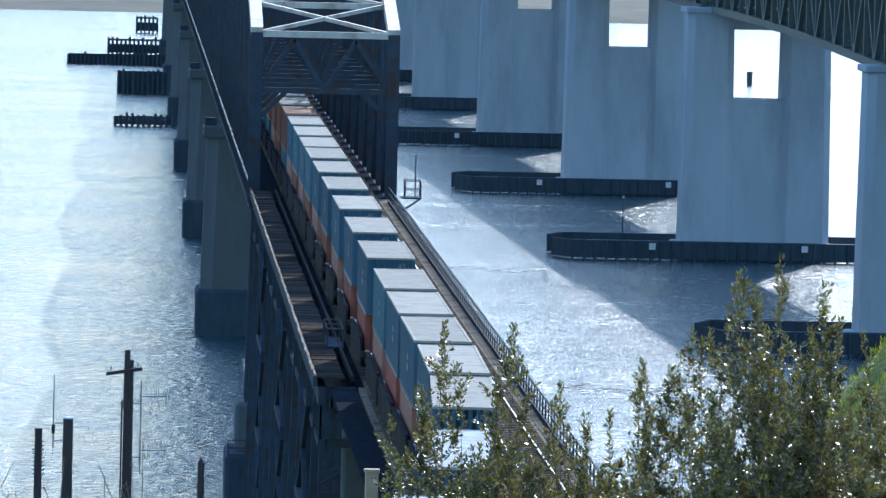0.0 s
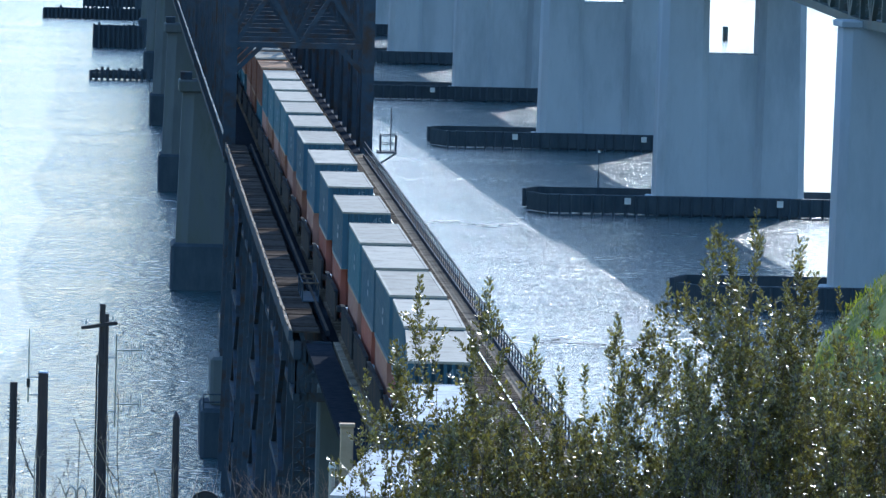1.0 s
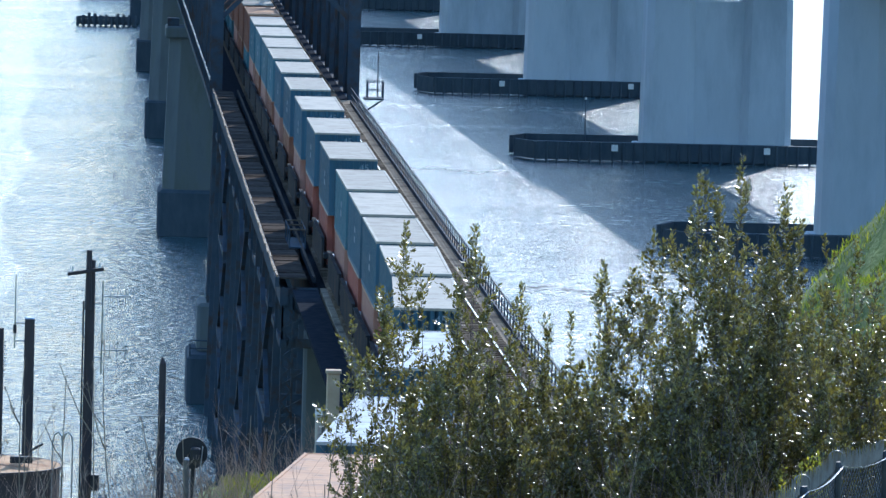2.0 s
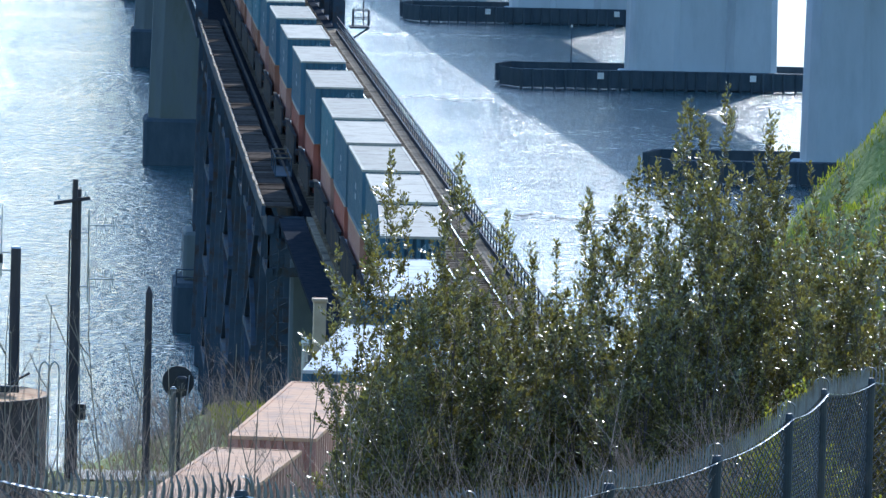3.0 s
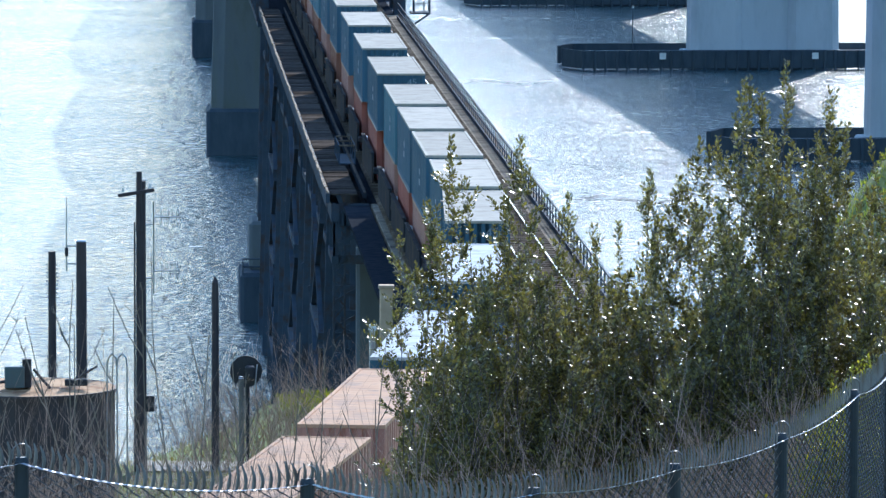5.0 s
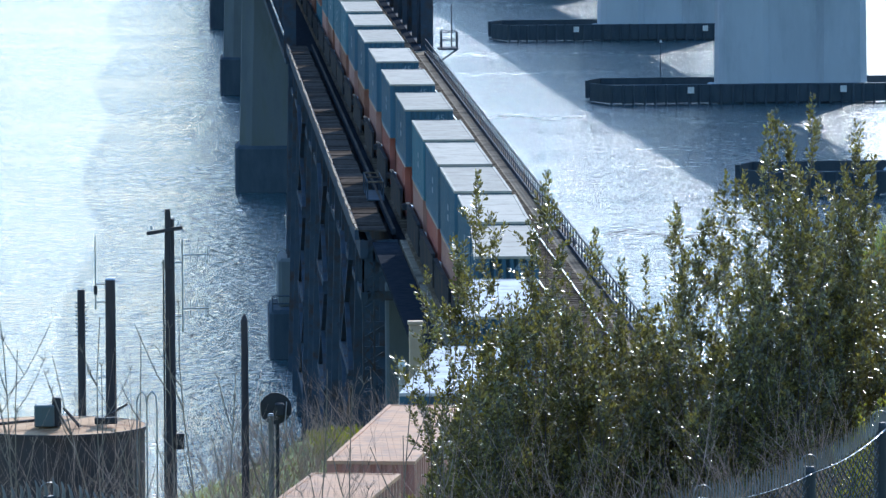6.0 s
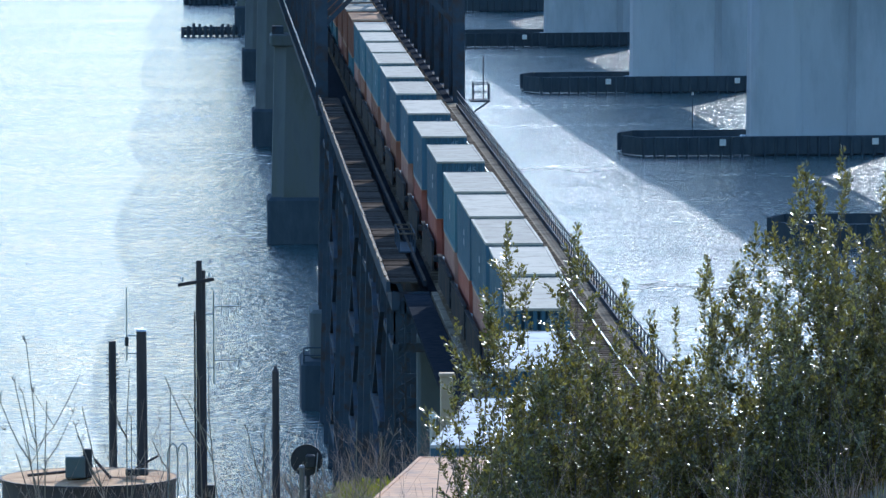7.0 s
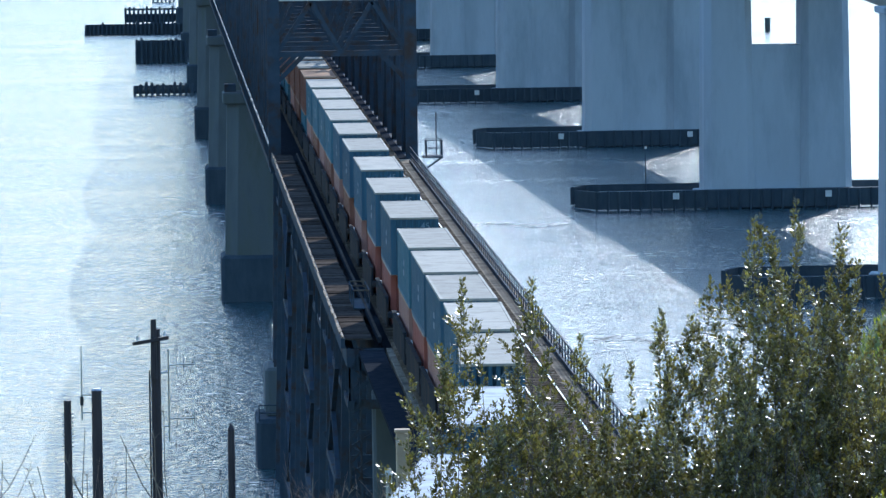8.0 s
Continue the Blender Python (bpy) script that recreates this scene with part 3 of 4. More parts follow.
# Roof colours are set apart from the side paint, mostly paler.
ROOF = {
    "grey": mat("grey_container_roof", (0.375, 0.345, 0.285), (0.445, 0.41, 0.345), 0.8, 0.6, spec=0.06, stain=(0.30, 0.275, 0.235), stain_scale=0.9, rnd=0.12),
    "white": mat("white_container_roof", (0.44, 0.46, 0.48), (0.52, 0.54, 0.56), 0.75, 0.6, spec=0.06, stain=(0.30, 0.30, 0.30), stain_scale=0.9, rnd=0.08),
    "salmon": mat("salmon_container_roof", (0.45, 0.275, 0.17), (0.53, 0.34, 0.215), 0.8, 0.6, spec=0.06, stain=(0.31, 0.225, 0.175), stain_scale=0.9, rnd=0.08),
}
CAR_STEEL = mat("well_car_steel", (0.017, 0.02, 0.026), (0.03, 0.033, 0.038), 0.85, 1.0, spec=0.03, stain=(0.06, 0.045, 0.038), stain_scale=0.6)
FADED_MARK = mat("faded_mark", (0.16, 0.22, 0.27), (0.24, 0.30, 0.35), 0.7, 3.0)
C_W = 2.44
wall_cache = {}


def corrugated(axis, length, height, depth=0.05, pitch=0.55):
    """A ribbed wall panel in the xz (axis x) or yz plane, facing -y or -x."""
    bm = bmesh.new()
    n = max(2, round(length / pitch))
    prof = []
    for i in range(n):
        a = -length / 2 + length * i / n
        w = length / n
        prof += [(a, 0), (a + 0.40 * w, 0), (a + 0.5 * w, depth), (a + 0.9 * w, depth)]
    prof.append((length / 2, 0))
    lo = [bm.verts.new((a, d, 0) if axis == "x" else (d, a, 0)) for a, d in prof]
    hi = [bm.verts.new((a, d, height) if axis == "x" else (d, a, height)) for a, d in prof]
    for i in range(len(prof) - 1):
        q = (lo[i], lo[i + 1], hi[i + 1], hi[i])
        bm.faces.new(q if axis == "x" else q[::-1])
    return bm


def number_curve():
    if "size_number" not in bpy.data.curves:
        cu = bpy.data.curves.new("size_number", "FONT")
        cu.body, cu.size, cu.extrude = "45", 0.5, 0.004
        cu.materials.append(FADED_MARK)
    return bpy.data.curves["size_number"]


def container(paint, roof, length, height, label, digits=False):
    th = thing("shipping_container", label, "shipping container", group="containers on the train")
    side, end = PAINT[paint], PAINT[paint]
    key = (paint, roof, length, height)
    if key not in wall_cache:
        body = bmesh.new()
        bm_box(body, (0, 0, height / 2), (C_W - 0.14, length - 0.14, height - 0.1))
        fr = bmesh.new()
        for x in (-1, 1):
            for y in (-1, 1):
                bm_box(fr, (x * (C_W / 2 - 0.08), y * (length / 2 - 0.08), height / 2), (0.16, 0.16, height))
            bm_box(fr, (x * (C_W / 2 - 0.05), 0, 0.08), (0.1, length, 0.16))
        for y in (-1, 1):
            bm_box(fr, (0, y * (length / 2 - 0.05), 0.08), (C_W, 0.1, 0.16))
        rf = bmesh.new()
        n = round(length / 0.6)
        prof = []
        for i in range(n):
            a, w = -(length - 0.2) / 2 + (length - 0.2) * i / n, (length - 0.2) / n
            prof += [(a, 0), (a + 0.12 * w, -0.008), (a + 0.5 * w, -0.01), (a + 0.62 * w, 0)]
        prof.append(((length - 0.2) / 2, 0))
        rows_ = [[rf.verts.new((s * (C_W / 2 - 0.09), a, height - 0.005 + d)) for s in (-1, 1)] for a, d in prof]
        for r0, r1 in zip(rows_, rows_[1:]):
            rf.faces.new((r0[0], r0[1], r1[1], r1[0]))
        tr = bmesh.new()
        for x in (-1, 1):
            bm_box(tr, (x * (C_W / 2 - 0.05), 0, height - 0.035), (0.11, length + 0.01, 0.1))
            bm_box(tr, (0, x * (length / 2 - 0.05), height - 0.034), (C_W - 0.2, 0.11, 0.1))
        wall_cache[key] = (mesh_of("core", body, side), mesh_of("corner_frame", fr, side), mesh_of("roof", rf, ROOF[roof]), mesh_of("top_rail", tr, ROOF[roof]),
                           mesh_of("side_panel", corrugated("y", length - 0.3, height - 0.2), side),
                           mesh_of("end_panel", corrugated("x", C_W - 0.3, height - 0.2, 0.06, 0.3), end))
    core, fr, rf, tr, sp, ep = wall_cache[key]
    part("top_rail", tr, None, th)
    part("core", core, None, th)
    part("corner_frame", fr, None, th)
    part("roof", rf, None, th, roof + " roof in a colour set apart from the sides")
    part("side_panel", sp, None, th, m=pose(-C_W / 2 + 0.01, 0, 0.1))
    part("side_panel", sp, None, th, m=pose(C_W / 2 - 0.01, 0, 0.1, 0, 0, 180))
    part("end_panel", ep, None, th, m=pose(0, -length / 2 + 0.01, 0.1))
    part("end_panel", ep, None, th, m=pose(0, length / 2 - 0.01, 0.1, 0, 0, 180))
    if paint in ("blue", "teal") and height > 2.7:
        # lettering too small to read, as plain bars
        for j, (z, w) in enumerate(((1.75, 0.9), (1.3, 1.1))):
            part("marking", box((-C_W / 2 - 0.012, -1.2 + 0.15 * j, z), (0.012, w, 0.26)), FADED_MARK, th, "faded pale lettering bars")
        if paint == "blue":
            number = new("marking", number_curve())
            number.parent, number["label"] = th, "pale painted number 45"
            number.matrix_basis = pose(0.3, -length / 2 - 0.012, 2.3, 90, 0, 0)
    return th


def place_on_track(th, y, z):
    e = 0.5
    ang = math.atan2(track_x(y + e) - track_x(y - e), 2 * e)
    th.matrix_basis = pose(track_x(y), y, z, 0, 0, -math.degrees(ang))


def well_car(y, length):
    th = thing("well_car", "low dark steel well car carrying stacked containers", "railway car", group="well cars of the train")
    for s in (-1, 1):
        sill = part("side_sill", box((s * 1.44, 0, 1.16), (0.12, length + 0.3, 1.5), bevel=0.03), CAR_STEEL, th)
        part("sill_flange", box((s * 1.46, 0, 1.93), (0.2, length + 0.2, 0.05)), CAR_STEEL, sill)
    part("floor_pan", box((0, 0, 0.42), (2.6, length - 1.0, 0.12)), CAR_STEEL, th)
    for s in (-1, 1):
        pf = part("end_platform", box((0, s * (length / 2 + 0.75), 1.1), (2.9, 1.1, 0.3), bevel=0.04), CAR_STEEL, th)
        part("brake_gear", box((s * -1.3, s * (length / 2 + 0.6), 1.5), (0.3, 0.5, 0.5), bevel=0.05), GALV, pf, "pale worn brake gear")
        tr = part("truck", box((0, s * (length / 2 + 0.9), 0.5), (2.2, 2.0, 0.35)), BLACK, th)
        for x in (-0.72, 0.72):
            for yy in (-0.85, 0.85):
                part("wheel", tube((x - 0.06, s * (length / 2 + 0.9) + yy, 0.46), (x + 0.06, s * (length / 2 + 0.9) + yy, 0.46), 0.46, None, 16), BLACK, tr)
    place_on_track(th, y, RAIL_Z)


# front end of each upper container, nearest first, with its colours
TRAIN = [(y, "salmon", "salmon", "brown") for y in (127.5, 145.5, 163, 180)] + [(197.5, "blue", "white", "red"), (222, "blue", "white", "red")]
for i, y in enumerate((246, 262.3, 278.8, 295, 311.6, 334.4, 356.4, 379, 401, 421.3, 440, 456.4, 474, 492)):
    TRAIN.append((y, "teal" if i > 9 or i == 4 else "blue", "grey", ("red", "red", "salmon", "red", "salmon")[i % 5] if i < 8 else ("brown", "salmon")[i % 2]))
y = 510.7
while y < 700:
    TRAIN.append((y, "brown", random.choice(("grey", "salmon")), random.choice(("brown", "salmon", "teal"))))
    y += random.choice((18.3, 18.3, 21.5))
LABELS = {"salmon": "faded salmon-pink corrugated shipping container on the train", "blue": "dark blue corrugated shipping container on the train",
          "teal": "blue-grey corrugated shipping container on the train", "brown": "rust-brown corrugated shipping container on the train",
          "red": "faded red corrugated shipping container in a well car"}
for yf, up, roof, low in TRAIN:
    ln = 14.4
    yc = yf + ln / 2
    well_car(yc, 14.0)
    c = container(low, "salmon" if low != "red" else "grey", 12.2, 2.6, LABELS[low])
    place_on_track(c, yc, RAIL_Z + 0.49)
    c = container(up, roof, ln, 2.9, LABELS[up])
    place_on_track(c, yc, RAIL_Z + 3.1)


# ---- land things ----
def pole(x, y, top, r, name, label):
    th = thing(name, label, "pole", (x, y, 0))
    z0 = ground_z(x, y) - 0.4
    part("shaft", tube((0, 0, z0), (0, 0, top), r, r * 0.85, 12), POLE, th)
    return th


def utility_pole():
    th = pole(0.31, 225, 33.2, 0.19, "utility_pole", "dark creosoted wooden utility pole with a short crossarm and aerials")
    part("top_extension", tube((-0.06, -0.2, 31.5), (-0.06, -0.2, 33.55), 0.13, 0.1, 10), POLE, th)
    part("crossarm", beam((-0.78, -0.3, 32.72), (0.45, -0.3, 32.92), 0.12, 0.12), POLE, th)
    for x, z in ((-0.62, 32.86), (0.3, 33.0)):
        part("insulator", tube((x, -0.3, z), (x, -0.3, z + 0.14), 0.05, 0.03, 8), GALV, th)
    a = part("aerial_mast", tube((0.43, 0, 29.3), (0.43, 0, 32.5), 0.03, None, 6), GALV, th, "thin grey aerial mast")
    for z in (31.95, 30.1):
        part("yagi_boom", tube((0.43, 0, z), (1.33, 0, z + 0.02), 0.022, None, 6), GALV, a)
        for x in (0.7, 0.95, 1.22, 1.3):
            part("yagi_element", tube((x, 0, z - 0.28), (x, 0, z + 0.3), 0.012, None, 5), GALV, a)
        part("bracket", tube((0.1, 0, z - 0.25), (0.43, 0, z - 0.25), 0.025, None, 6), GALV, a)
    part("meter_box", box((0.3, -0.1, 25.55), (0.3, 0.36, 0.55), bevel=0.03), BLACK, th, "dark meter box on the pole")
    part("conduit", tube((-0.22, -0.1, 23), (-0.22, -0.1, 31.8), 0.035, None, 6), BLACK, th)


def radio_pole():
    th = pole(-1.72, 223, 31.3, 0.20, "radio_pole", "dark wooden pole carrying a whip aerial on two brackets")
    part("cap", tube((0, 0, 31.3), (0, 0, 31.36), 0.19, 0.15, 10), GALV, th)
    part("whip_aerial", tube((-0.5, 0, 30.3), (-0.5, 0, 32.8), 0.035, 0.02, 6), GALV, th)
    for z in (30.55, 31.15):
        part("bracket", tube((-0.5, 0, z), (-0.1, 0, z), 0.025, None, 6), GALV, th)
    part("clamp", box((-0.5, 0, 30.95), (0.12, 0.12, 0.3)), BLACK, th)


def step_pole():
    th = pole(-2.75, 226, 30.7, 0.15, "step_pole", "slim wooden pole with rows of metal climbing pegs near its top")
    for i in range(9):
        z = 29.1 + i * 0.14
        for s in (-1, 1):
            part("peg", tube((s * 0.12, -0.05, z), (s * 0.21, -0.05, z + 0.04), 0.022, None, 5), GALV, th)


utility_pole()
radio_pole()
step_pole()
p = pole(2.85, 225, 29.7, 0.14, "short_pole", "short dark wooden pole with a pointed top")
part("pointed_cap", tube((0, 0, 29.7), (0, 0, 29.9), 0.12, 0.02, 10), POLE, p)


def oil_tank():
    c = Vector((-3.45, 217.6, 23.0))
    th = thing("storage_tank", "round dark steel storage tank with a rusty tan roof", "tank", c)
    r, h = 2.88, 3.93
    part("shell", tube((0, 0, 0), (0, 0, h), r, None, 48), TANK_SIDE, th)
    part("roof", tube((0, 0, h), (0, 0, h + 0.16), r + 0.06, 0.4, 48), RUST_ROOF, th, "rusty tan shallow cone roof")
    bm = bmesh.new()
    for i in range(48):
        a, b = 2 * math.pi * i / 48, 2 * math.pi * (i + 1) / 48
        bm_beam(bm, ((r + 0.05) * math.cos(a), (r + 0.05) * math.sin(a), h - 0.05), ((r + 0.05) * math.cos(b), (r + 0.05) * math.sin(b), h - 0.05), 0.08, 0.12)
    part("rim", bm, TANK_SIDE, th)
    ht = part("hatch_box", box((-0.42, -1.4, h + 0.5), (0.66, 0.6, 0.72), bevel=0.04), GREEN_STEEL, th, "blue-grey hatch box")
    part("hatch_lid", box((-0.02, -1.3, h + 0.62), (0.3, 0.5, 0.95), bevel=0.03), BLACK, ht)
    part("roof_pipe", tube((-2.0, -1.6, h + 0.25), (-0.6, -1.4, h + 0.35), 0.05, None, 8), TANK_SIDE, th)
    part("roof_pipe", tube((0.2, -1.4, h + 0.75), (0.75, -1.5, h + 0.12), 0.05, None, 8), TANK_SIDE, th)
    part("valve", box((1.6, -1.3, h + 0.3), (0.75, 0.3, 0.22), bevel=0.03), BLACK, th)
    part("vent_pipe", tube((1.3, -1.2, h + 0.25), (2.3, -1.0, h + 0.8), 0.04, None, 6), TANK_SIDE, th)
    lad = part("ladder", tube((2.62, -1.35, -0.2), (2.62, -1.35, h + 1.0), 0.03, None, 6), GALV, th, "hooped steel ladder")
    for x in (2.62, 2.95):
        bm = bmesh.new()
        pts = [Vector((x, -1.3, h + 0.9)), Vector((x + 0.06, -1.35, h + 1.15)), Vector((x + 0.18, -1.4, h + 1.25)), Vector((x + 0.3, -1.45, h + 1.12)),
               Vector((x + 0.33, -1.45, h + 0.8)), Vector((x + 0.33, -1.45, -0.1))]
        for a, b in zip(pts, pts[1:]):
            bm_tube(bm, a, b, 0.028, None, 6)
        part("ladder_stile", bm, GALV, lad)


oil_tank()


def signal():
    th = thing("railway_signal", "round black railway signal seen from the back on a mast", "railway signal", (3.56, 205, -0.26))
    part("disc", tube((0, -0.03, 29.06), (0, 0.03, 29.06), 0.5, None, 36), BLACK, th)
    part("lamp_housing", box((0.12, -0.25, 29.05), (0.3, 0.45, 0.42), bevel=0.05), BLACK, th)
    part("mast", tube((0.05, 0.1, 23), (0.05, 0.1, 29.3), 0.06, None, 10), BLACK, th)
    part("bracket", tube((0.25, -0.3, 28.3), (0.34, -0.3, 29.3), 0.02, None, 6), GALV, th)


signal()
m = thing("marker_post", "slim grey steel marker post with a pale cap", "post", (3.38, 203, 0))
part("post", tube((0, 0, 23), (0, 0, 28.85), 0.085, None, 10), STEEL_POST, m)
part("cap", tube((0, 0, 28.8), (0, 0, 28.86), 0.1, 0.06, 10), GALV, m)

m = thing("concrete_post", "pale cream concrete post at the bridge end", "post", (10.15, 262, 0))
part("shaft", box((0, 0, 19.8), (0.52, 0.5, 12.3), bevel=0.03), PALE_CONCRETE, m)
part("cap", box((0, 0, 26.02), (0.62, 0.6, 0.14), bevel=0.02), PALE_CONCRETE, m)
m = thing("vent_pipe", "grey steel pipe standing on the bank with a white cap", "pipe", (8.9, 243, 0))
part("pipe", tube((0, 0, 20), (0, 0, 26.2), 0.12, None, 12), GALV, m)
part("cap", tube((0, 0, 26.2), (0, 0, 26.42), 0.15, 0.12, 12), WHITE_MARK, m)

# signal platform with a mast beside the railway
m = thing("signal_platform", "small steel platform with railing and thin mast beside the truss", "platform", (21.9, 505, 24.0))
part("floor_plate", box((0.2, 0, 0), (1.5, 2.6, 0.12)), STEEL, m)
for x in (-0.3, 0.9):
    for y in (-1.2, 0, 1.2):
        part("railing_post", tube((x, y, 0), (x, y, 1.3), 0.035, None, 6), STEEL, m)
for z in (0.65, 1.3):
    for a, b in (((-0.3, -1.2, z), (0.9, -1.2, z)), ((0.9, -1.2, z), (0.9, 1.2, z)), ((-0.3, 1.2, z), (0.9, 1.2, z))):
        part("railing_bar", tube(a, b, 0.03, None, 6), STEEL, m)
part("mast", tube((0.5, 0, 0), (0.5, 0, 3.4), 0.045, None, 6), STEEL, m)
part("bracket", beam((0.9, 0, -0.1), (-0.7, 0, -1.2), 0.12, 0.12), STEEL, m)

# marker pile behind the highway piers
m = thing("channel_marker", "dark green channel marker pile standing in the water", "marker", (137.4, 1446, 0))
part("pile", tube((0, 0, -4), (0, 0, 2.6), 0.62, 0.6, 12), GREEN_STEEL, m)
part("top_mark", tube((0, 0, 2.6), (0, 0, 3.1), 0.66, 0.66, 12), GREEN_STEEL, m)
m = thing("light_post", "thin dark post standing on the pier fender", "post", (62.6, 821.5, 2.2))
part("post", tube((0, 0, 0), (0, 0, 5.4), 0.08, 0.06, 8), STEEL, m)
part("lamp", tube((0, 0, 5.4), (0, 0, 5.75), 0.16, 0.1, 8), GALV, m)


def dolphin(x0, x1, y, top, wall, label):
    """Old timber fender: a row of piles with walings."""
    th = thing("timber_fender", label, "timber fender", (0, y, 0), "old timber fenders")
    if wall:
        part("sheathing", box(((x0 + x1) / 2, 0.5, top / 2 - 0.5), (x1 - x0, 0.5, top + 0.6)), TIMBER, th)
    else:
        for z in (0.9, top - 0.5):
            part("waling", box(((x0 + x1) / 2, 0.25, z), (x1 - x0, 0.3, 0.45)), TIMBER, th)
        part("sheathing", box(((x0 + x1) / 2, 0.6, top * 0.36), (x1 - x0, 0.25, top * 0.5)), TIMBER, th)
    n = max(3, int((x1 - x0) / 0.95))
    for i in range(n + 1):
        h = top + random.uniform(-0.5, 0.35)
        part("pile", tube((x0 + (x1 - x0) * i / n + random.uniform(-.12, .12), random.uniform(-0.2, 0.1), -3), (x0 + (x1 - x0) * i / n, 0, h), 0.3, 0.27, 8), TIMBER, th)


dolphin(-1.7, 8.5, 1173, 2.0, False, "old open timber fender of dark piles in the water")
dolphin(-1.4, 8.5, 1322, 4.7, True, "tall closed timber fender wall of dark piles")
dolphin(-13.0, 9.0, 1488, 2.6, True, "long low timber fender of dark piles in the water")
dolphin(-4.2, 9.0, 1560, 4.0, False, "old open timber fender of dark piles in the water")
dolphin(2.7, 8.1, 1740, 4.4, False, "small block of dark timber piles in the water")


# ---- fence ----
FENCE = [(-5.7, 55.2, 44.4), (-3.3, 55.0, 44.35), (-0.9, 55.0, 44.28), (1.5, 55.0, 44.09), (3.5, 56.48, 43.82), (4.89, 58.56, 43.77), (6.07, 60.76, 43.78), (6.99, 63.07, 43.93),
         (7.59, 65.44, 43.92), (8.36, 67.8, 43.79), (9.9, 69.5, 43.7), (12.2, 70.2, 43.7)]
FENCE_STEEL = mat("fence_wire", (0.12, 0.12, 0.12), (0.25, 0.24, 0.225), 0.4, 12, spec=0.3, stain=(0.10, 0.075, 0.06), stain_scale=3)
FENCE_FABRIC = mat("dark_fence_fabric", (0.03, 0.032, 0.036), (0.065, 0.062, 0.06), 0.5, 12, spec=0.3, stain=(0.07, 0.05, 0.04), stain_scale=3)
FENCE_POST = mat("fence_post_paint", (0.016, 0.022, 0.03), (0.03, 0.038, 0.05), 0.6, 3, stain=(0.06, 0.055, 0.05), stain_scale=1.5)


def prism_wires(name, lines, r, material):
    """Many thin three-sided wires, each along a polyline, as one mesh."""
    V, F = [], []
    offs = [(r * math.cos(a), r * math.sin(a)) for a in (0.3, 0.3 + 2.094, 0.3 + 4.189)]
    for line in lines:
        base = len(V)
        for p in line:
            k = p[3] if len(p) > 3 else 1.0
            V += [(p[0] + a * k, p[1] + b * k, p[2] + 0.3 * a * k) for a, b in offs]
        for i in range(len(line) - 1):
            for j in range(3):
                F.append((base + 3 * i + j, base + 3 * i + (j + 1) % 3, base + 3 * i + 3 + (j + 1) % 3, base + 3 * i + 3 + j))
    me = bpy.data.meshes.new(name)
    me.from_pydata(V, [], F)
    me.materials.append(material)
    return me


def fence():
    th = thing("chain_link_fence", "dark chain link fence with spiked top, cable and hooped posts", "fence")
    pts = [Vector((0.078 * math.cos(a), 0, 0.02 + 0.075 * math.sin(a) + (0.035 if 0 < a < math.pi else 0))) for a in [math.pi * i / 10 for i in range(11)]]
    pts = [Vector((0.078, 0, 0))] + pts + [Vector((-0.078, 0, 0))]
    hoop = prism_wires("hoop", [[tuple(p) for p in pts]], 0.0105, FENCE_STEEL)
    for x, y, z in FENCE:
        p = part("post", tube((x, y, ground_z(x, y) - 0.3), (x, y, z), 0.062, None, 14), FENCE_POST, th)
        part("cap", tube((x, y, z), (x, y, z + 0.045), 0.066, 0.05, 14), FENCE_POST, p)
        part("hoop", hoop, None, p, m=pose(x, y, z + 0.03, 0, 0, 12))
    for (x0, y0, z0), (x1, y1, z1) in zip(FENCE, FENCE[1:]):
        length = math.hypot(x1 - x0, y1 - y0)
        ux, uy = (x1 - x0) / length, (y1 - y0) / length
        nx, ny = -uy, ux
        sag = 0.5 if y1 < 57 else 0.22
        slim = 1.0 if y1 < 57 else 0.5
        def top(u):
            return z0 + (z1 - z0) * u - sag * u * (1 - u)
        cable = [(x0 + (x1 - x0) * u + nx * -0.07, y0 + (y1 - y0) * u + ny * -0.07, top(u) + 0.004 * math.sin(u * 160)) for u in [i / 60 for i in range(61)]]
        part("top_cable", prism_wires("top_cable", [cable], 0.017, GALV), None, th, "bright galvanised top cable")
        n = round(length / 0.07)
        wires, spikes = [], []
        for i in range(n):
            u = (i + 0.5) / n
            zt = top(u)
            zig = []
            for j in range(46):
                s = 0.037 * (1 if (i + j) % 2 else -1)
                zig.append((x0 + ux * (u * length + s), y0 + uy * (u * length + s), zt - 0.01 - 0.046 * j))
            wires.append(zig)
            lean = random.uniform(-0.02, 0.02)
            hgt = random.uniform(0.17, 0.215)
            spikes.append([(x0 + ux * u * length, y0 + uy * u * length, zt - 0.02, 1.6 * slim),
                           (x0 + ux * (u * length + 0.012), y0 + uy * (u * length + 0.012), zt + 0.06, 1.7 * slim),
                           (x0 + ux * (u * length + 0.01 + lean * 0.5), y0 + uy * (u * length + 0.01), zt + 0.12, 1.3 * slim),
                           (x0 + ux * (u * length - 0.01 + lean), y0 + uy * (u * length - 0.01), zt + hgt, 0.6 * slim)])
        tagged(part("mesh_fabric", prism_wires("mesh_fabric", wires, 0.0095 * slim ** 0.5, FENCE_FABRIC), None, th, "diamond wire fabric"), kind="stuff")
        tagged(part("barbed_edge", prism_wires("barbed_edge", spikes, 0.0115, FENCE_STEEL), None, th, "twisted upright wire ends"), kind="stuff")


fence()


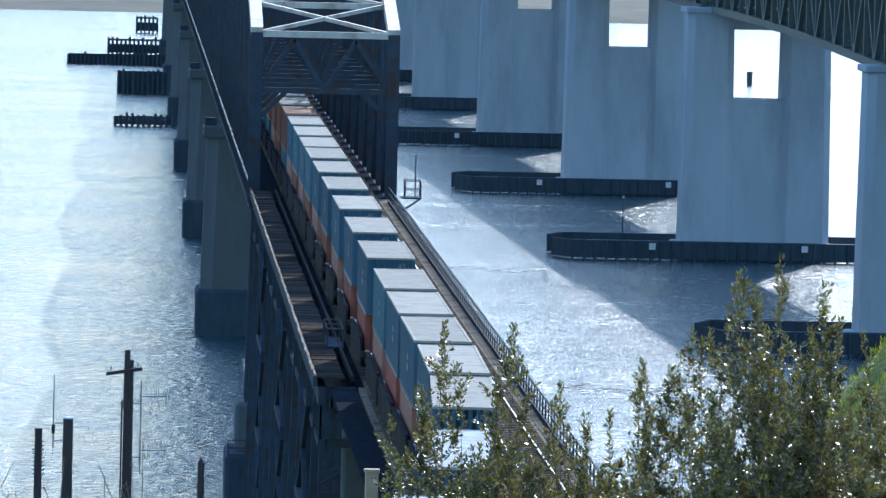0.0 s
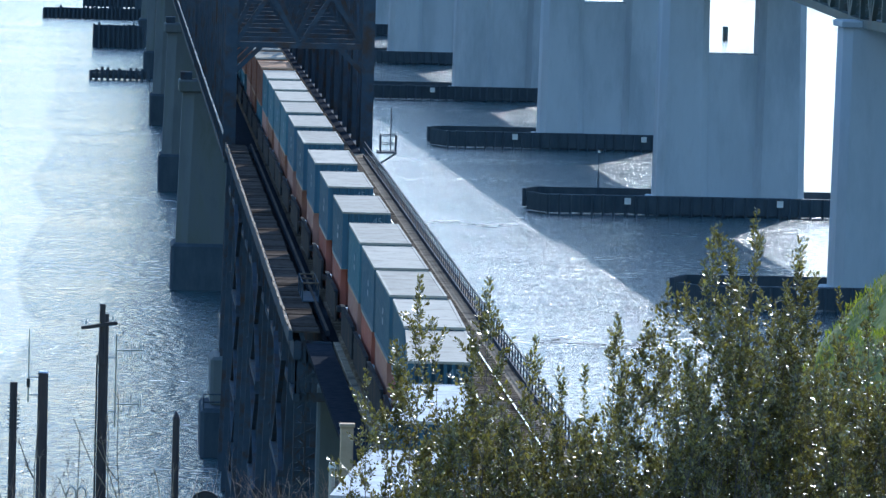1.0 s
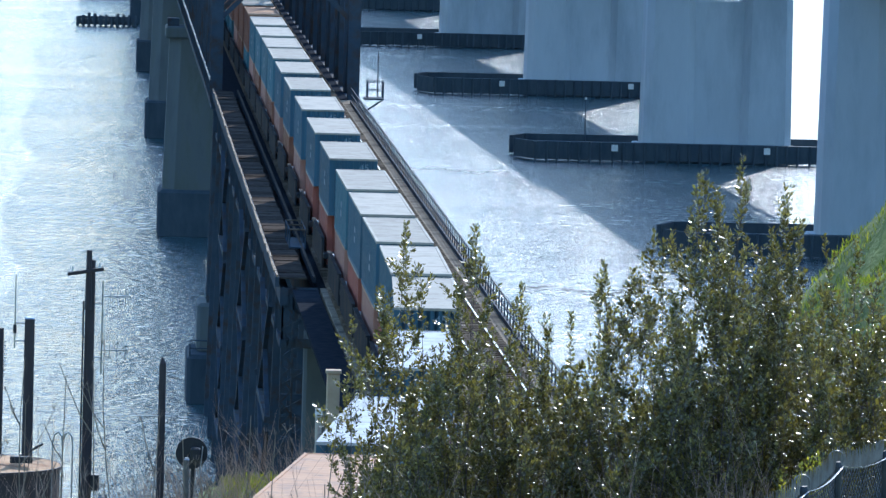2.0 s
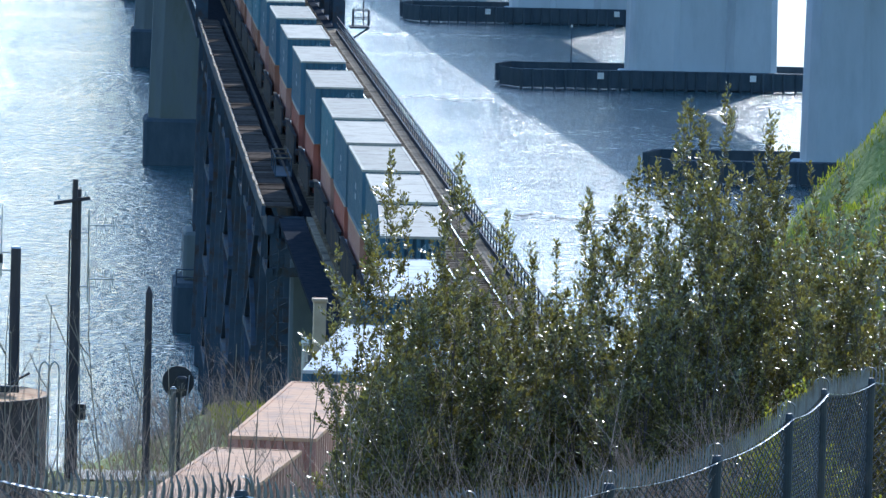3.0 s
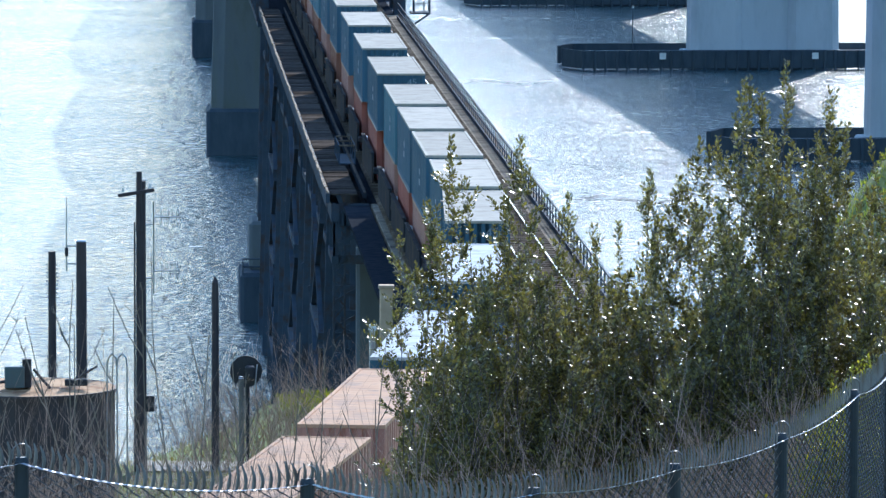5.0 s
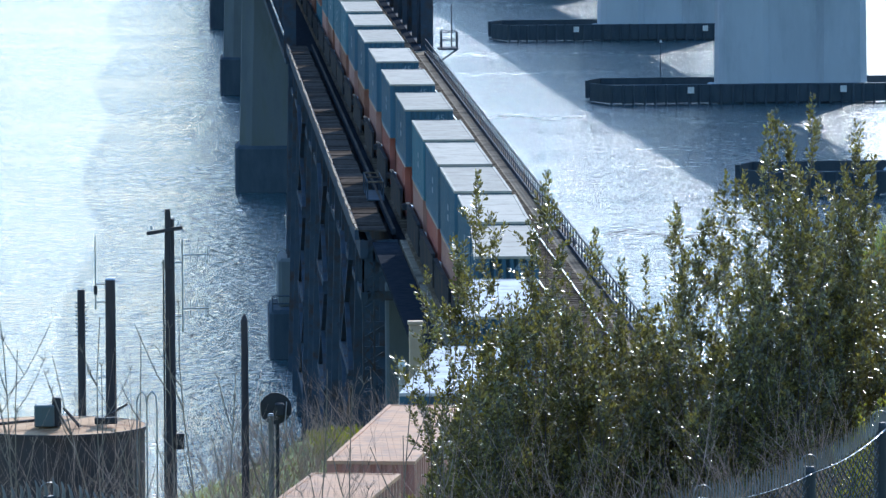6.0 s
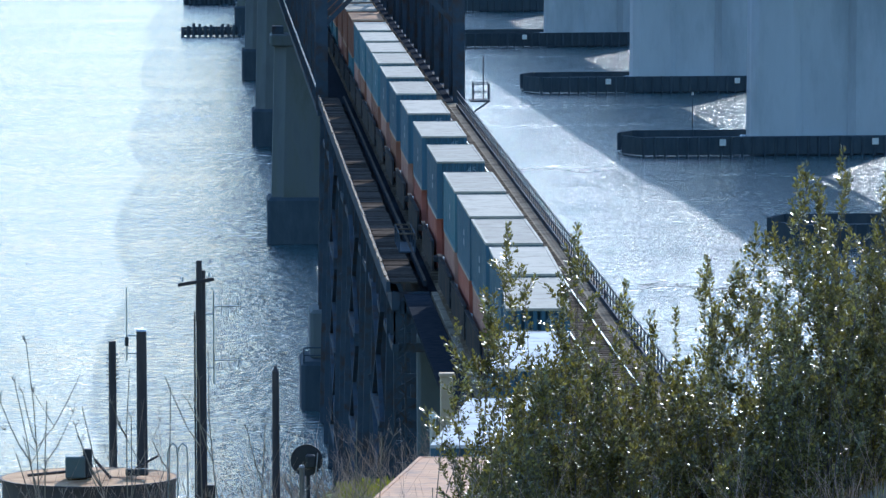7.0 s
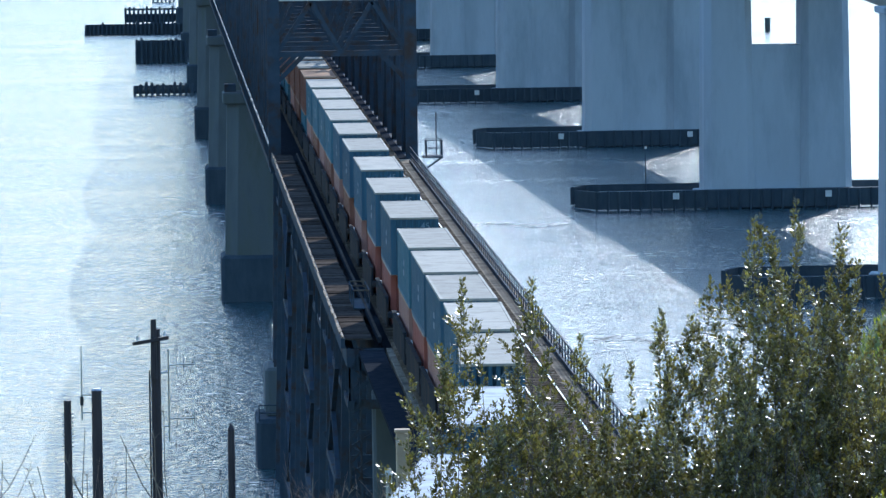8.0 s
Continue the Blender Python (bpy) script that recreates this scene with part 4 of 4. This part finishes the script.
# ---- plants ----
def leaf_material(name, stops, trans, rough=0.2, spec=0.4):
    m = bpy.data.materials.new(name)
    m.use_nodes = True
    N, L = m.node_tree.nodes, m.node_tree.links
    p = N["Principled BSDF"]
    geo = N.new("ShaderNodeNewGeometry")
    ramp = N.new("ShaderNodeValToRGB")
    ramp.color_ramp.elements[0].position, ramp.color_ramp.elements[0].color = stops[0][0], (*stops[0][1], 1)
    ramp.color_ramp.elements[1].position, ramp.color_ramp.elements[1].color = stops[-1][0], (*stops[-1][1], 1)
    for pos, c in stops[1:-1]:
        ramp.color_ramp.elements.new(pos).color = (*c, 1)
    L.new(geo.outputs["Random Per Island"], ramp.inputs[0])
    L.new(ramp.outputs[0], p.inputs["Base Color"])
    p.inputs["Roughness"].default_value = rough
    p.inputs["Specular IOR Level"].default_value = spec
    t = N.new("ShaderNodeBsdfTranslucent")
    g = N.new("ShaderNodeMix")
    g.data_type = "RGBA"
    g.blend_type = "MULTIPLY"
    g.inputs[0].default_value = 1
    L.new(ramp.outputs[0], g.inputs[6])
    g.inputs[7].default_value = (1.9, 1.8, 0.62, 1)
    L.new(g.outputs[2], t.inputs[0])
    mx = N.new("ShaderNodeMixShader")
    mx.inputs[0].default_value = trans
    L.new(p.outputs[0], mx.inputs[1])
    L.new(t.outputs[0], mx.inputs[2])
    L.new(mx.outputs[0], N["Material Output"].inputs[0])
    return m


LEAF = leaf_material("laurel_leaf", ((0, (0.08, 0.075, 0.04)), (0.5, (0.134, 0.124, 0.06)), (0.85, (0.205, 0.19, 0.072)), (1, (0.31, 0.285, 0.085))), 0.26, 0.25, 0.66)
LEAF_YELLOW = leaf_material("young_leaf", ((0, (0.13, 0.15, 0.03)), (0.6, (0.24, 0.25, 0.04)), (1, (0.36, 0.33, 0.05))), 0.35)
TWIG = mat("grey_brown_twig", (0.26, 0.165, 0.115), (0.47, 0.325, 0.235), 0.85, 8, island=0.35)
BARK = mat("dark_bark", (0.06, 0.05, 0.04), (0.11, 0.09, 0.075), 0.9, 6)
STALK = mat("dry_stalk", (0.12, 0.095, 0.07), (0.22, 0.18, 0.13), 0.85, 8, island=0.35)
rng = np.random.default_rng(7)


def leaves_mesh(name, pos, direc, length, width, material):
    """One folded leaf of four corners at each place."""
    n = len(pos)
    d = direc / np.linalg.norm(direc, axis=1, keepdims=True)
    r = rng.normal(size=(n, 3)) * 0.45 + np.array((0, 0, 1.0))
    s = np.cross(d, r)
    s /= np.linalg.norm(s, axis=1, keepdims=True)
    nn = np.cross(d, s)
    L = length[:, None]
    W = width[:, None]
    v = np.empty((n, 4, 3))
    v[:, 0] = pos
    v[:, 1] = pos + d * L * 0.6 + s * W * 0.5 + nn * W * 0.12
    v[:, 2] = pos + d * L - nn * L * 0.08
    v[:, 3] = pos + d * L * 0.6 - s * W * 0.5 + nn * W * 0.12
    idx = (np.arange(n) * 4)[:, None] + np.array([[0, 1, 2, 0, 2, 3]])
    me = bpy.data.meshes.new(name)
    me.vertices.add(n * 4)
    me.vertices.foreach_set("co", v.reshape(-1))
    me.loops.add(n * 6)
    me.loops.foreach_set("vertex_index", idx.reshape(-1).astype(np.int32))
    me.polygons.add(n * 2)
    me.polygons.foreach_set("loop_start", (np.arange(n * 2) * 3).astype(np.int32))
    me.update(calc_edges=True)
    me.materials.append(material)
    return me


# outline of the big shrubs at 76 m out: hollows of the crown, and the tall leading shoots
HOLLOWS = [(2.3, 42.0), (2.9, 43.2), (3.33, 43.3), (3.68, 43.7), (4.15, 44.5), (4.76, 44.55), (5.26, 44.3), (5.54, 44.0), (5.87, 44.1), (6.26, 44.3), (6.5, 44.7),
           (6.92, 45.05), (7.3, 45.35), (7.8, 45.3), (8.25, 45.2), (8.75, 45.0), (9.2, 44.85), (9.9, 45.3), (12.5, 46.0)]
LEADERS = [(3.14, 44.4), (3.52, 44.55), (3.75, 45.54), (3.9, 45.0), (4.32, 44.8), (4.55, 45.52), (5.06, 44.85), (5.4, 44.5), (5.71, 44.55), (6.03, 45.14), (6.39, 45.06),
           (6.63, 45.57), (6.75, 45.4), (7.07, 46.07), (7.2, 46.21), (7.35, 46.0), (7.62, 46.41), (7.68, 46.1), (7.99, 45.6), (8.15, 46.08), (8.35, 45.69), (8.58, 45.5),
           (8.97, 45.45), (9.3, 45.1), (9.7, 45.7), (10.2, 45.9)]


def crown_height(x, y):
    xs_, zs_ = zip(*HOLLOWS)
    return EYE - (EYE - float(np.interp(x * 76 / y, xs_, zs_))) * y / 76


class Sprays:
    """Collects the branches and leafy shoots of one shrub."""

    def __init__(self, size):
        self.stems, self.pos, self.direc, self.size = [], [], [], size

    def shoot(self, b, dv, ln, wood=0.22):
        """A straight shoot with leaves set closely all round it."""
        dv = dv / np.linalg.norm(dv)
        self.stems.append([(*b, wood), (*(b + dv * ln), wood * 0.4)])
        k = max(6, int(ln / 0.0125))
        w = rng.uniform(0.12, 1.0, k)
        az = rng.uniform(0, 2 * math.pi, k)
        out = np.stack([np.cos(az), np.sin(az), np.zeros(k)], 1)
        out -= (out @ dv)[:, None] * dv
        self.pos.append(b + dv * ln * w[:, None] + out * 0.006)
        rise = 0.35 + 0.9 * w + rng.normal(size=k) * 0.25
        self.direc.append(out + dv * rise[:, None])

    def branch(self, foot, tip, shoots, bare=0.3, slim=1.0):
        """A bent branch, its end a leafy spire, with rising side shoots that are longer lower down."""
        h = tip[2] - foot[2]
        bend = rng.normal(size=3) * 0.1

        def at_(u):
            return foot + (tip - foot) * np.array((u ** 1.2, u ** 1.2, u)) + bend * math.sin(math.pi * u)
        self.stems.append([(*at_(u), 1.0 - 0.85 * u) for u in np.linspace(0, 1, 7)])
        end = min(0.75, 0.4 * h) * slim
        ax = at_(1.0) - at_(0.9)
        self.shoot(at_(1.0) - ax / np.linalg.norm(ax) * end, ax, end, 0.3)
        for u in 1 - (1 - bare) * rng.random(shoots) ** 1.1 - 0.22 / h:
            depth = (1 - u) * h
            ln = (0.12 + min(0.5, 0.25 * depth)) * rng.uniform(0.6, 1.25)
            tilt = 0.28 + min(0.55, 0.25 * depth) * rng.uniform(0.4, 1.3)
            az = rng.uniform(0, 2 * math.pi)
            dv = np.array((math.cos(az) * tilt, math.sin(az) * tilt, 1.0))
            b = at_(max(0.05, u))
            self.shoot(b, dv, ln)
            if depth > 0.7:
                e = b + dv / np.linalg.norm(dv) * ln * 0.7
                for _ in range(2):
                    self.shoot(e, dv + rng.normal(size=3) * 0.35, ln * rng.uniform(0.4, 0.75), 0.15)


def shrub(name, label, x0, x1, y0, y1, n_branch, shoots, height, leaf, ragged=(0.35, 1.0), size=0.066, leaders=(), bare=0.25):
    c = np.array(((x0 + x1) / 2, (y0 + y1) / 2, 0))
    th = thing(name, label, "shrub", tuple(c))
    sp = Sprays(size)
    for _ in range(n_branch):
        x, y = rng.uniform(x0, x1), rng.uniform(y0, y1)
        g = ground_z(x, y) - 0.1
        h = (height(x, y) - g) * rng.uniform(*ragged)
        if h < 0.3:
            continue
        foot = np.array((x + rng.normal() * 0.45, y + rng.normal() * 0.4, g))
        sp.branch(foot - c, np.array((x, y, g + h)) - c, shoots, bare)
    for x, z in leaders:
        for _ in range(2):
            y = rng.uniform(75.2, 77.0)
            k = y / 76
            tip = np.array(((x + rng.normal() * 0.03) * k, y, EYE - (EYE - z + abs(rng.normal()) * 0.05) * k))
            foot = np.array((tip[0] + rng.normal() * 0.3, y + rng.normal() * 0.2, ground_z(tip[0], y) - 0.1))
            sp.branch(foot - c, tip - c, 20, 0.45)
            if rng.random() < 0.5:
                break
    pos, direc = np.concatenate(sp.pos), np.concatenate(sp.direc)
    n = len(pos)
    ln = rng.uniform(0.65, 1.15, n) * size
    tagged(part("branchwork", prism_wires("branchwork", sp.stems, 0.014, BARK), None, th, "thin grey-brown branches"), kind="stuff")
    tagged(part("foliage", leaves_mesh("foliage", pos, direc, ln, ln * rng.uniform(0.4, 0.55, n), leaf), None, th), kind="stuff")
    return th


shrub("laurel_shrub", "large evergreen shrub with small glossy dark green leaves on upright shoots", 5.9, 12.0, 73.5, 81, 440, 17, crown_height, LEAF,
      leaders=[p for p in LEADERS if p[0] > 5.8])
shrub("laurel_shrub", "evergreen shrub with slender upright shoots and glossy leaves beside the track", 3.3, 6.2, 74, 79.5, 270, 16, crown_height, LEAF, (0.4, 0.97), bare=0.14,
      leaders=[p for p in LEADERS if 3.3 < p[0] < 5.8])
shrub("laurel_sapling", "slender evergreen sapling with small glossy leaves", 3.18, 3.34, 75.5, 77.0, 2, 9, crown_height, LEAF, (0.75, 1.0), 0.062, leaders=LEADERS[:1])
shrub("yellow_shrub", "small yellow-green leafy shrub behind the fence", 7.45, 8.1, 69.3, 70.3, 34, 8, lambda x, y: 43.7 - 0.5 * abs(x - 7.85), LEAF_YELLOW, (0.4, 1.0), 0.055)
shrub("leafy_shrub", "bright green leafy shrub in front of the fence", 6.4, 7.9, 52.8, 54.2, 90, 9, lambda x, y: 44.6 - 0.9 * max(0.0, 6.95 - x), LEAF_YELLOW, (0.5, 1.0), 0.05)


def twig_tangle(name, label, places, hmin, hmax, r, material, n, forks=4, spread=0.35, droop=0.0):
    """Leafless stems, each forking a few times."""
    lines = []
    for _ in range(n):
        x0, x1, y0, y1 = places[int(rng.integers(len(places)))]
        x, y = rng.uniform(x0, x1), rng.uniform(y0, y1)
        h = rng.uniform(hmin, hmax)
        foot = np.array((x, y, ground_z(x, y) - 0.1))
        d = np.array((rng.normal() * spread, rng.normal() * spread, 1.0))
        mid = rng.normal(size=3) * 0.10 * h
        at_ = lambda u: foot + d * h * u + mid * math.sin(2.6 * u)
        lines.append([(*at_(u), 1.0 - 0.7 * u) for u in (0, 0.2, 0.4, 0.6, 0.8, 1.0)])
        for _ in range(forks):
            u = rng.uniform(0.25, 0.95)
            b = at_(u)
            e = d + rng.normal(size=3) * 0.7
            l = h * rng.uniform(0.12, 0.35)
            k = 0.5 * (1 - 0.5 * u)
            b1 = b + e * l * 0.5 + rng.normal(size=3) * 0.05 * l
            b2 = b + e * l + np.array((0, 0, l * (0.2 - droop)))
            lines.append([(*b, k), (*b1, k * 0.8), (*b2, k * 0.45)])
            for _ in range(2):
                lines.append([(*b1, k * 0.6), (*(b1 + (e + rng.normal(size=3) * 0.6) * l * 0.4), k * 0.35)])
    ob = part(name, prism_wires(name, lines, r, material), None)
    return tagged(ob, label, "dry brush", kind="stuff")


twig_tangle("dry_brush", "tangle of bare grey-brown twigs below the evergreen shrub", [(5.2, 8.2, 70.5, 73), (3.8, 5.6, 67, 71), (5.2, 7.9, 69, 72.5)], 0.6, 1.75, 0.0075,
            TWIG, 720, 12, 0.42)
twig_tangle("dry_brush", "low tangle of dead grey-brown weeds just behind the fence", [(-4.2, 4.2, 56.2, 63), (-2.5, 2.5, 57, 66)], 1.2, 2.5, 0.008, TWIG, 560, 8, 0.4)


def dry_weed(x, y, top):
    """A tall dead stalk that forks two or three times, each arm ending in a small bare umbel."""
    g = ground_z(x, y) - 0.1
    h = top - g
    foot = np.array((x, y, g))
    lean = np.array((rng.normal() * 0.09, rng.normal() * 0.05, 1.0))
    wob = rng.normal(size=3) * np.array((0.07, 0.05, 0))
    at_ = lambda u: foot + lean * h * u + wob * math.sin(5.0 * u)
    lines = [[(*at_(u), 1.25 - 0.8 * u) for u in np.linspace(0, 1, 9)]]
    ends = [(at_(1.0), lean)]
    for _ in range(int(rng.integers(2, 5))):
        u = rng.uniform(0.55, 0.88)
        b = at_(u)
        side = rng.choice((-1, 1)) * rng.uniform(0.35, 1.0)
        ln = rng.uniform(0.3, 0.75)
        pts = [b + np.array((side * ln * v ** 0.85 * 0.6, rng.normal() * 0.03, ln * v ** 1.1)) for v in (0, 0.33, 0.66, 1)]
        lines.append([(*p, 0.75 - 0.12 * i) for i, p in enumerate(pts)])
        ends.append((pts[-1], pts[-1] - pts[-2]))
        if rng.random() < 0.6:
            q = pts[1] + np.array((-side * 0.2, 0, rng.uniform(0.15, 0.4)))
            lines.append([(*pts[1], 0.45), (*q, 0.3)])
            ends.append((q, q - pts[1]))
    for e, d in ends:
        if rng.random() < 0.6:
            for _ in range(6):
                a = rng.uniform(0, 6.28)
                r = rng.uniform(0.03, 0.08)
                q = e + np.array((math.cos(a) * r, math.sin(a) * r, rng.uniform(0.03, 0.09)))
                lines += [[(*e, 0.3), (*q, 0.22)], [(*q, 0.7), (*(q + np.array((0.012, 0, 0.006))), 0.6)]]
    ob = part("dry_weed", prism_wires("dry_weed", lines, 0.0105, STALK), None)
    tagged(ob, "tall dry leafless weed stalk with forked arms behind the fence", "weed", "dry weeds behind the fence")


for x, top in ((-1.9, 44.9), (-1.62, 44.7), (-1.4, 44.95), (-1.1, 45.1), (-0.84, 44.8), (-0.72, 45.0), (-0.5, 44.7), (-0.22, 45.0), (-0.05, 44.6), (0.2, 44.8), (0.33, 45.0),
               (0.5, 44.7), (0.8, 44.3), (1.15, 44.4), (1.5, 44.5), (1.75, 44.2), (2.1, 44.3), (2.4, 43.9), (2.75, 44.0)):
    dry_weed(x * 1.02, rng.uniform(60, 66), top)
twig_tangle("bank_brush", "brown leafless brush on the edge of the bank", [(3.0, 11.0, 226, 248), (4.5, 9.5, 236, 252), (1.5, 6.0, 222, 236)], 0.6, 2.3, 0.018, TWIG, 270, 7, 0.45)
twig_tangle("bank_weeds", "low dry grass and weeds on the bank", [(-7, 9, 196, 226), (2.5, 9, 205, 246)], 0.3, 1.1, 0.016, STALK, 1100, 4, 0.5)


def grass(name, label, x0, x1, y0, y1, n, h, material):
    pos = np.empty((n, 3))
    for i in range(n):
        x, y = rng.uniform(x0, x1), rng.uniform(y0, y1)
        pos[i] = (x, y, ground_z(x, y) - 0.03)
    d = np.stack([rng.normal(size=n) * 0.4, rng.normal(size=n) * 0.4, np.ones(n)], 1)
    ln = rng.uniform(0.4, 1.0, n) * h
    return tagged(part(name, leaves_mesh(name, pos, d, ln, ln * 0.1 + 0.01, material), None), label, "grass", kind="stuff")


GRAVEL = mat("pale_gravel", (0.30, 0.26, 0.21), (0.46, 0.41, 0.34), 0.95, 3.0, bump=0.02, bump_scale=12, stain=(0.2, 0.17, 0.12), stain_scale=0.6)
tagged(grid_mesh("path", [0.4 + 0.3 * i for i in range(14)], [224.6 + 0.3 * i for i in range(11)], lambda x, y: ground_z(x, y) + 0.06, GRAVEL),
       "short stretch of pale gravel path on the bank", "path", kind="structure")
BLADE = leaf_material("grass_blade", ((0, (0.08, 0.09, 0.03)), (0.45, (0.15, 0.16, 0.04)), (0.65, (0.20, 0.18, 0.08)), (1, (0.32, 0.26, 0.16))), 0.35, 0.6)
HILL_BLADE = leaf_material("spring_grass_blade", ((0, (0.10, 0.14, 0.02)), (0.6, (0.20, 0.25, 0.03)), (1, (0.31, 0.32, 0.05))), 0.35, 0.6)
grass("bank_grass", "green and straw-coloured grass on the bank", -8, 11.5, 196, 252, 22000, 0.26, BLADE)
grass("bright_grass", "patch of bright green grass on the bank", 5.4, 9.2, 240, 252, 3200, 0.35, LEAF_YELLOW)
grass("hill_grass", "bright green spring grass on the hillside", 8, 22, 112, 168, 90000, 0.2, HILL_BLADE)
grass("slope_grass", "grass and weeds on the slope behind the fence", -3, 13, 72, 80, 9000, 0.35, BLADE)
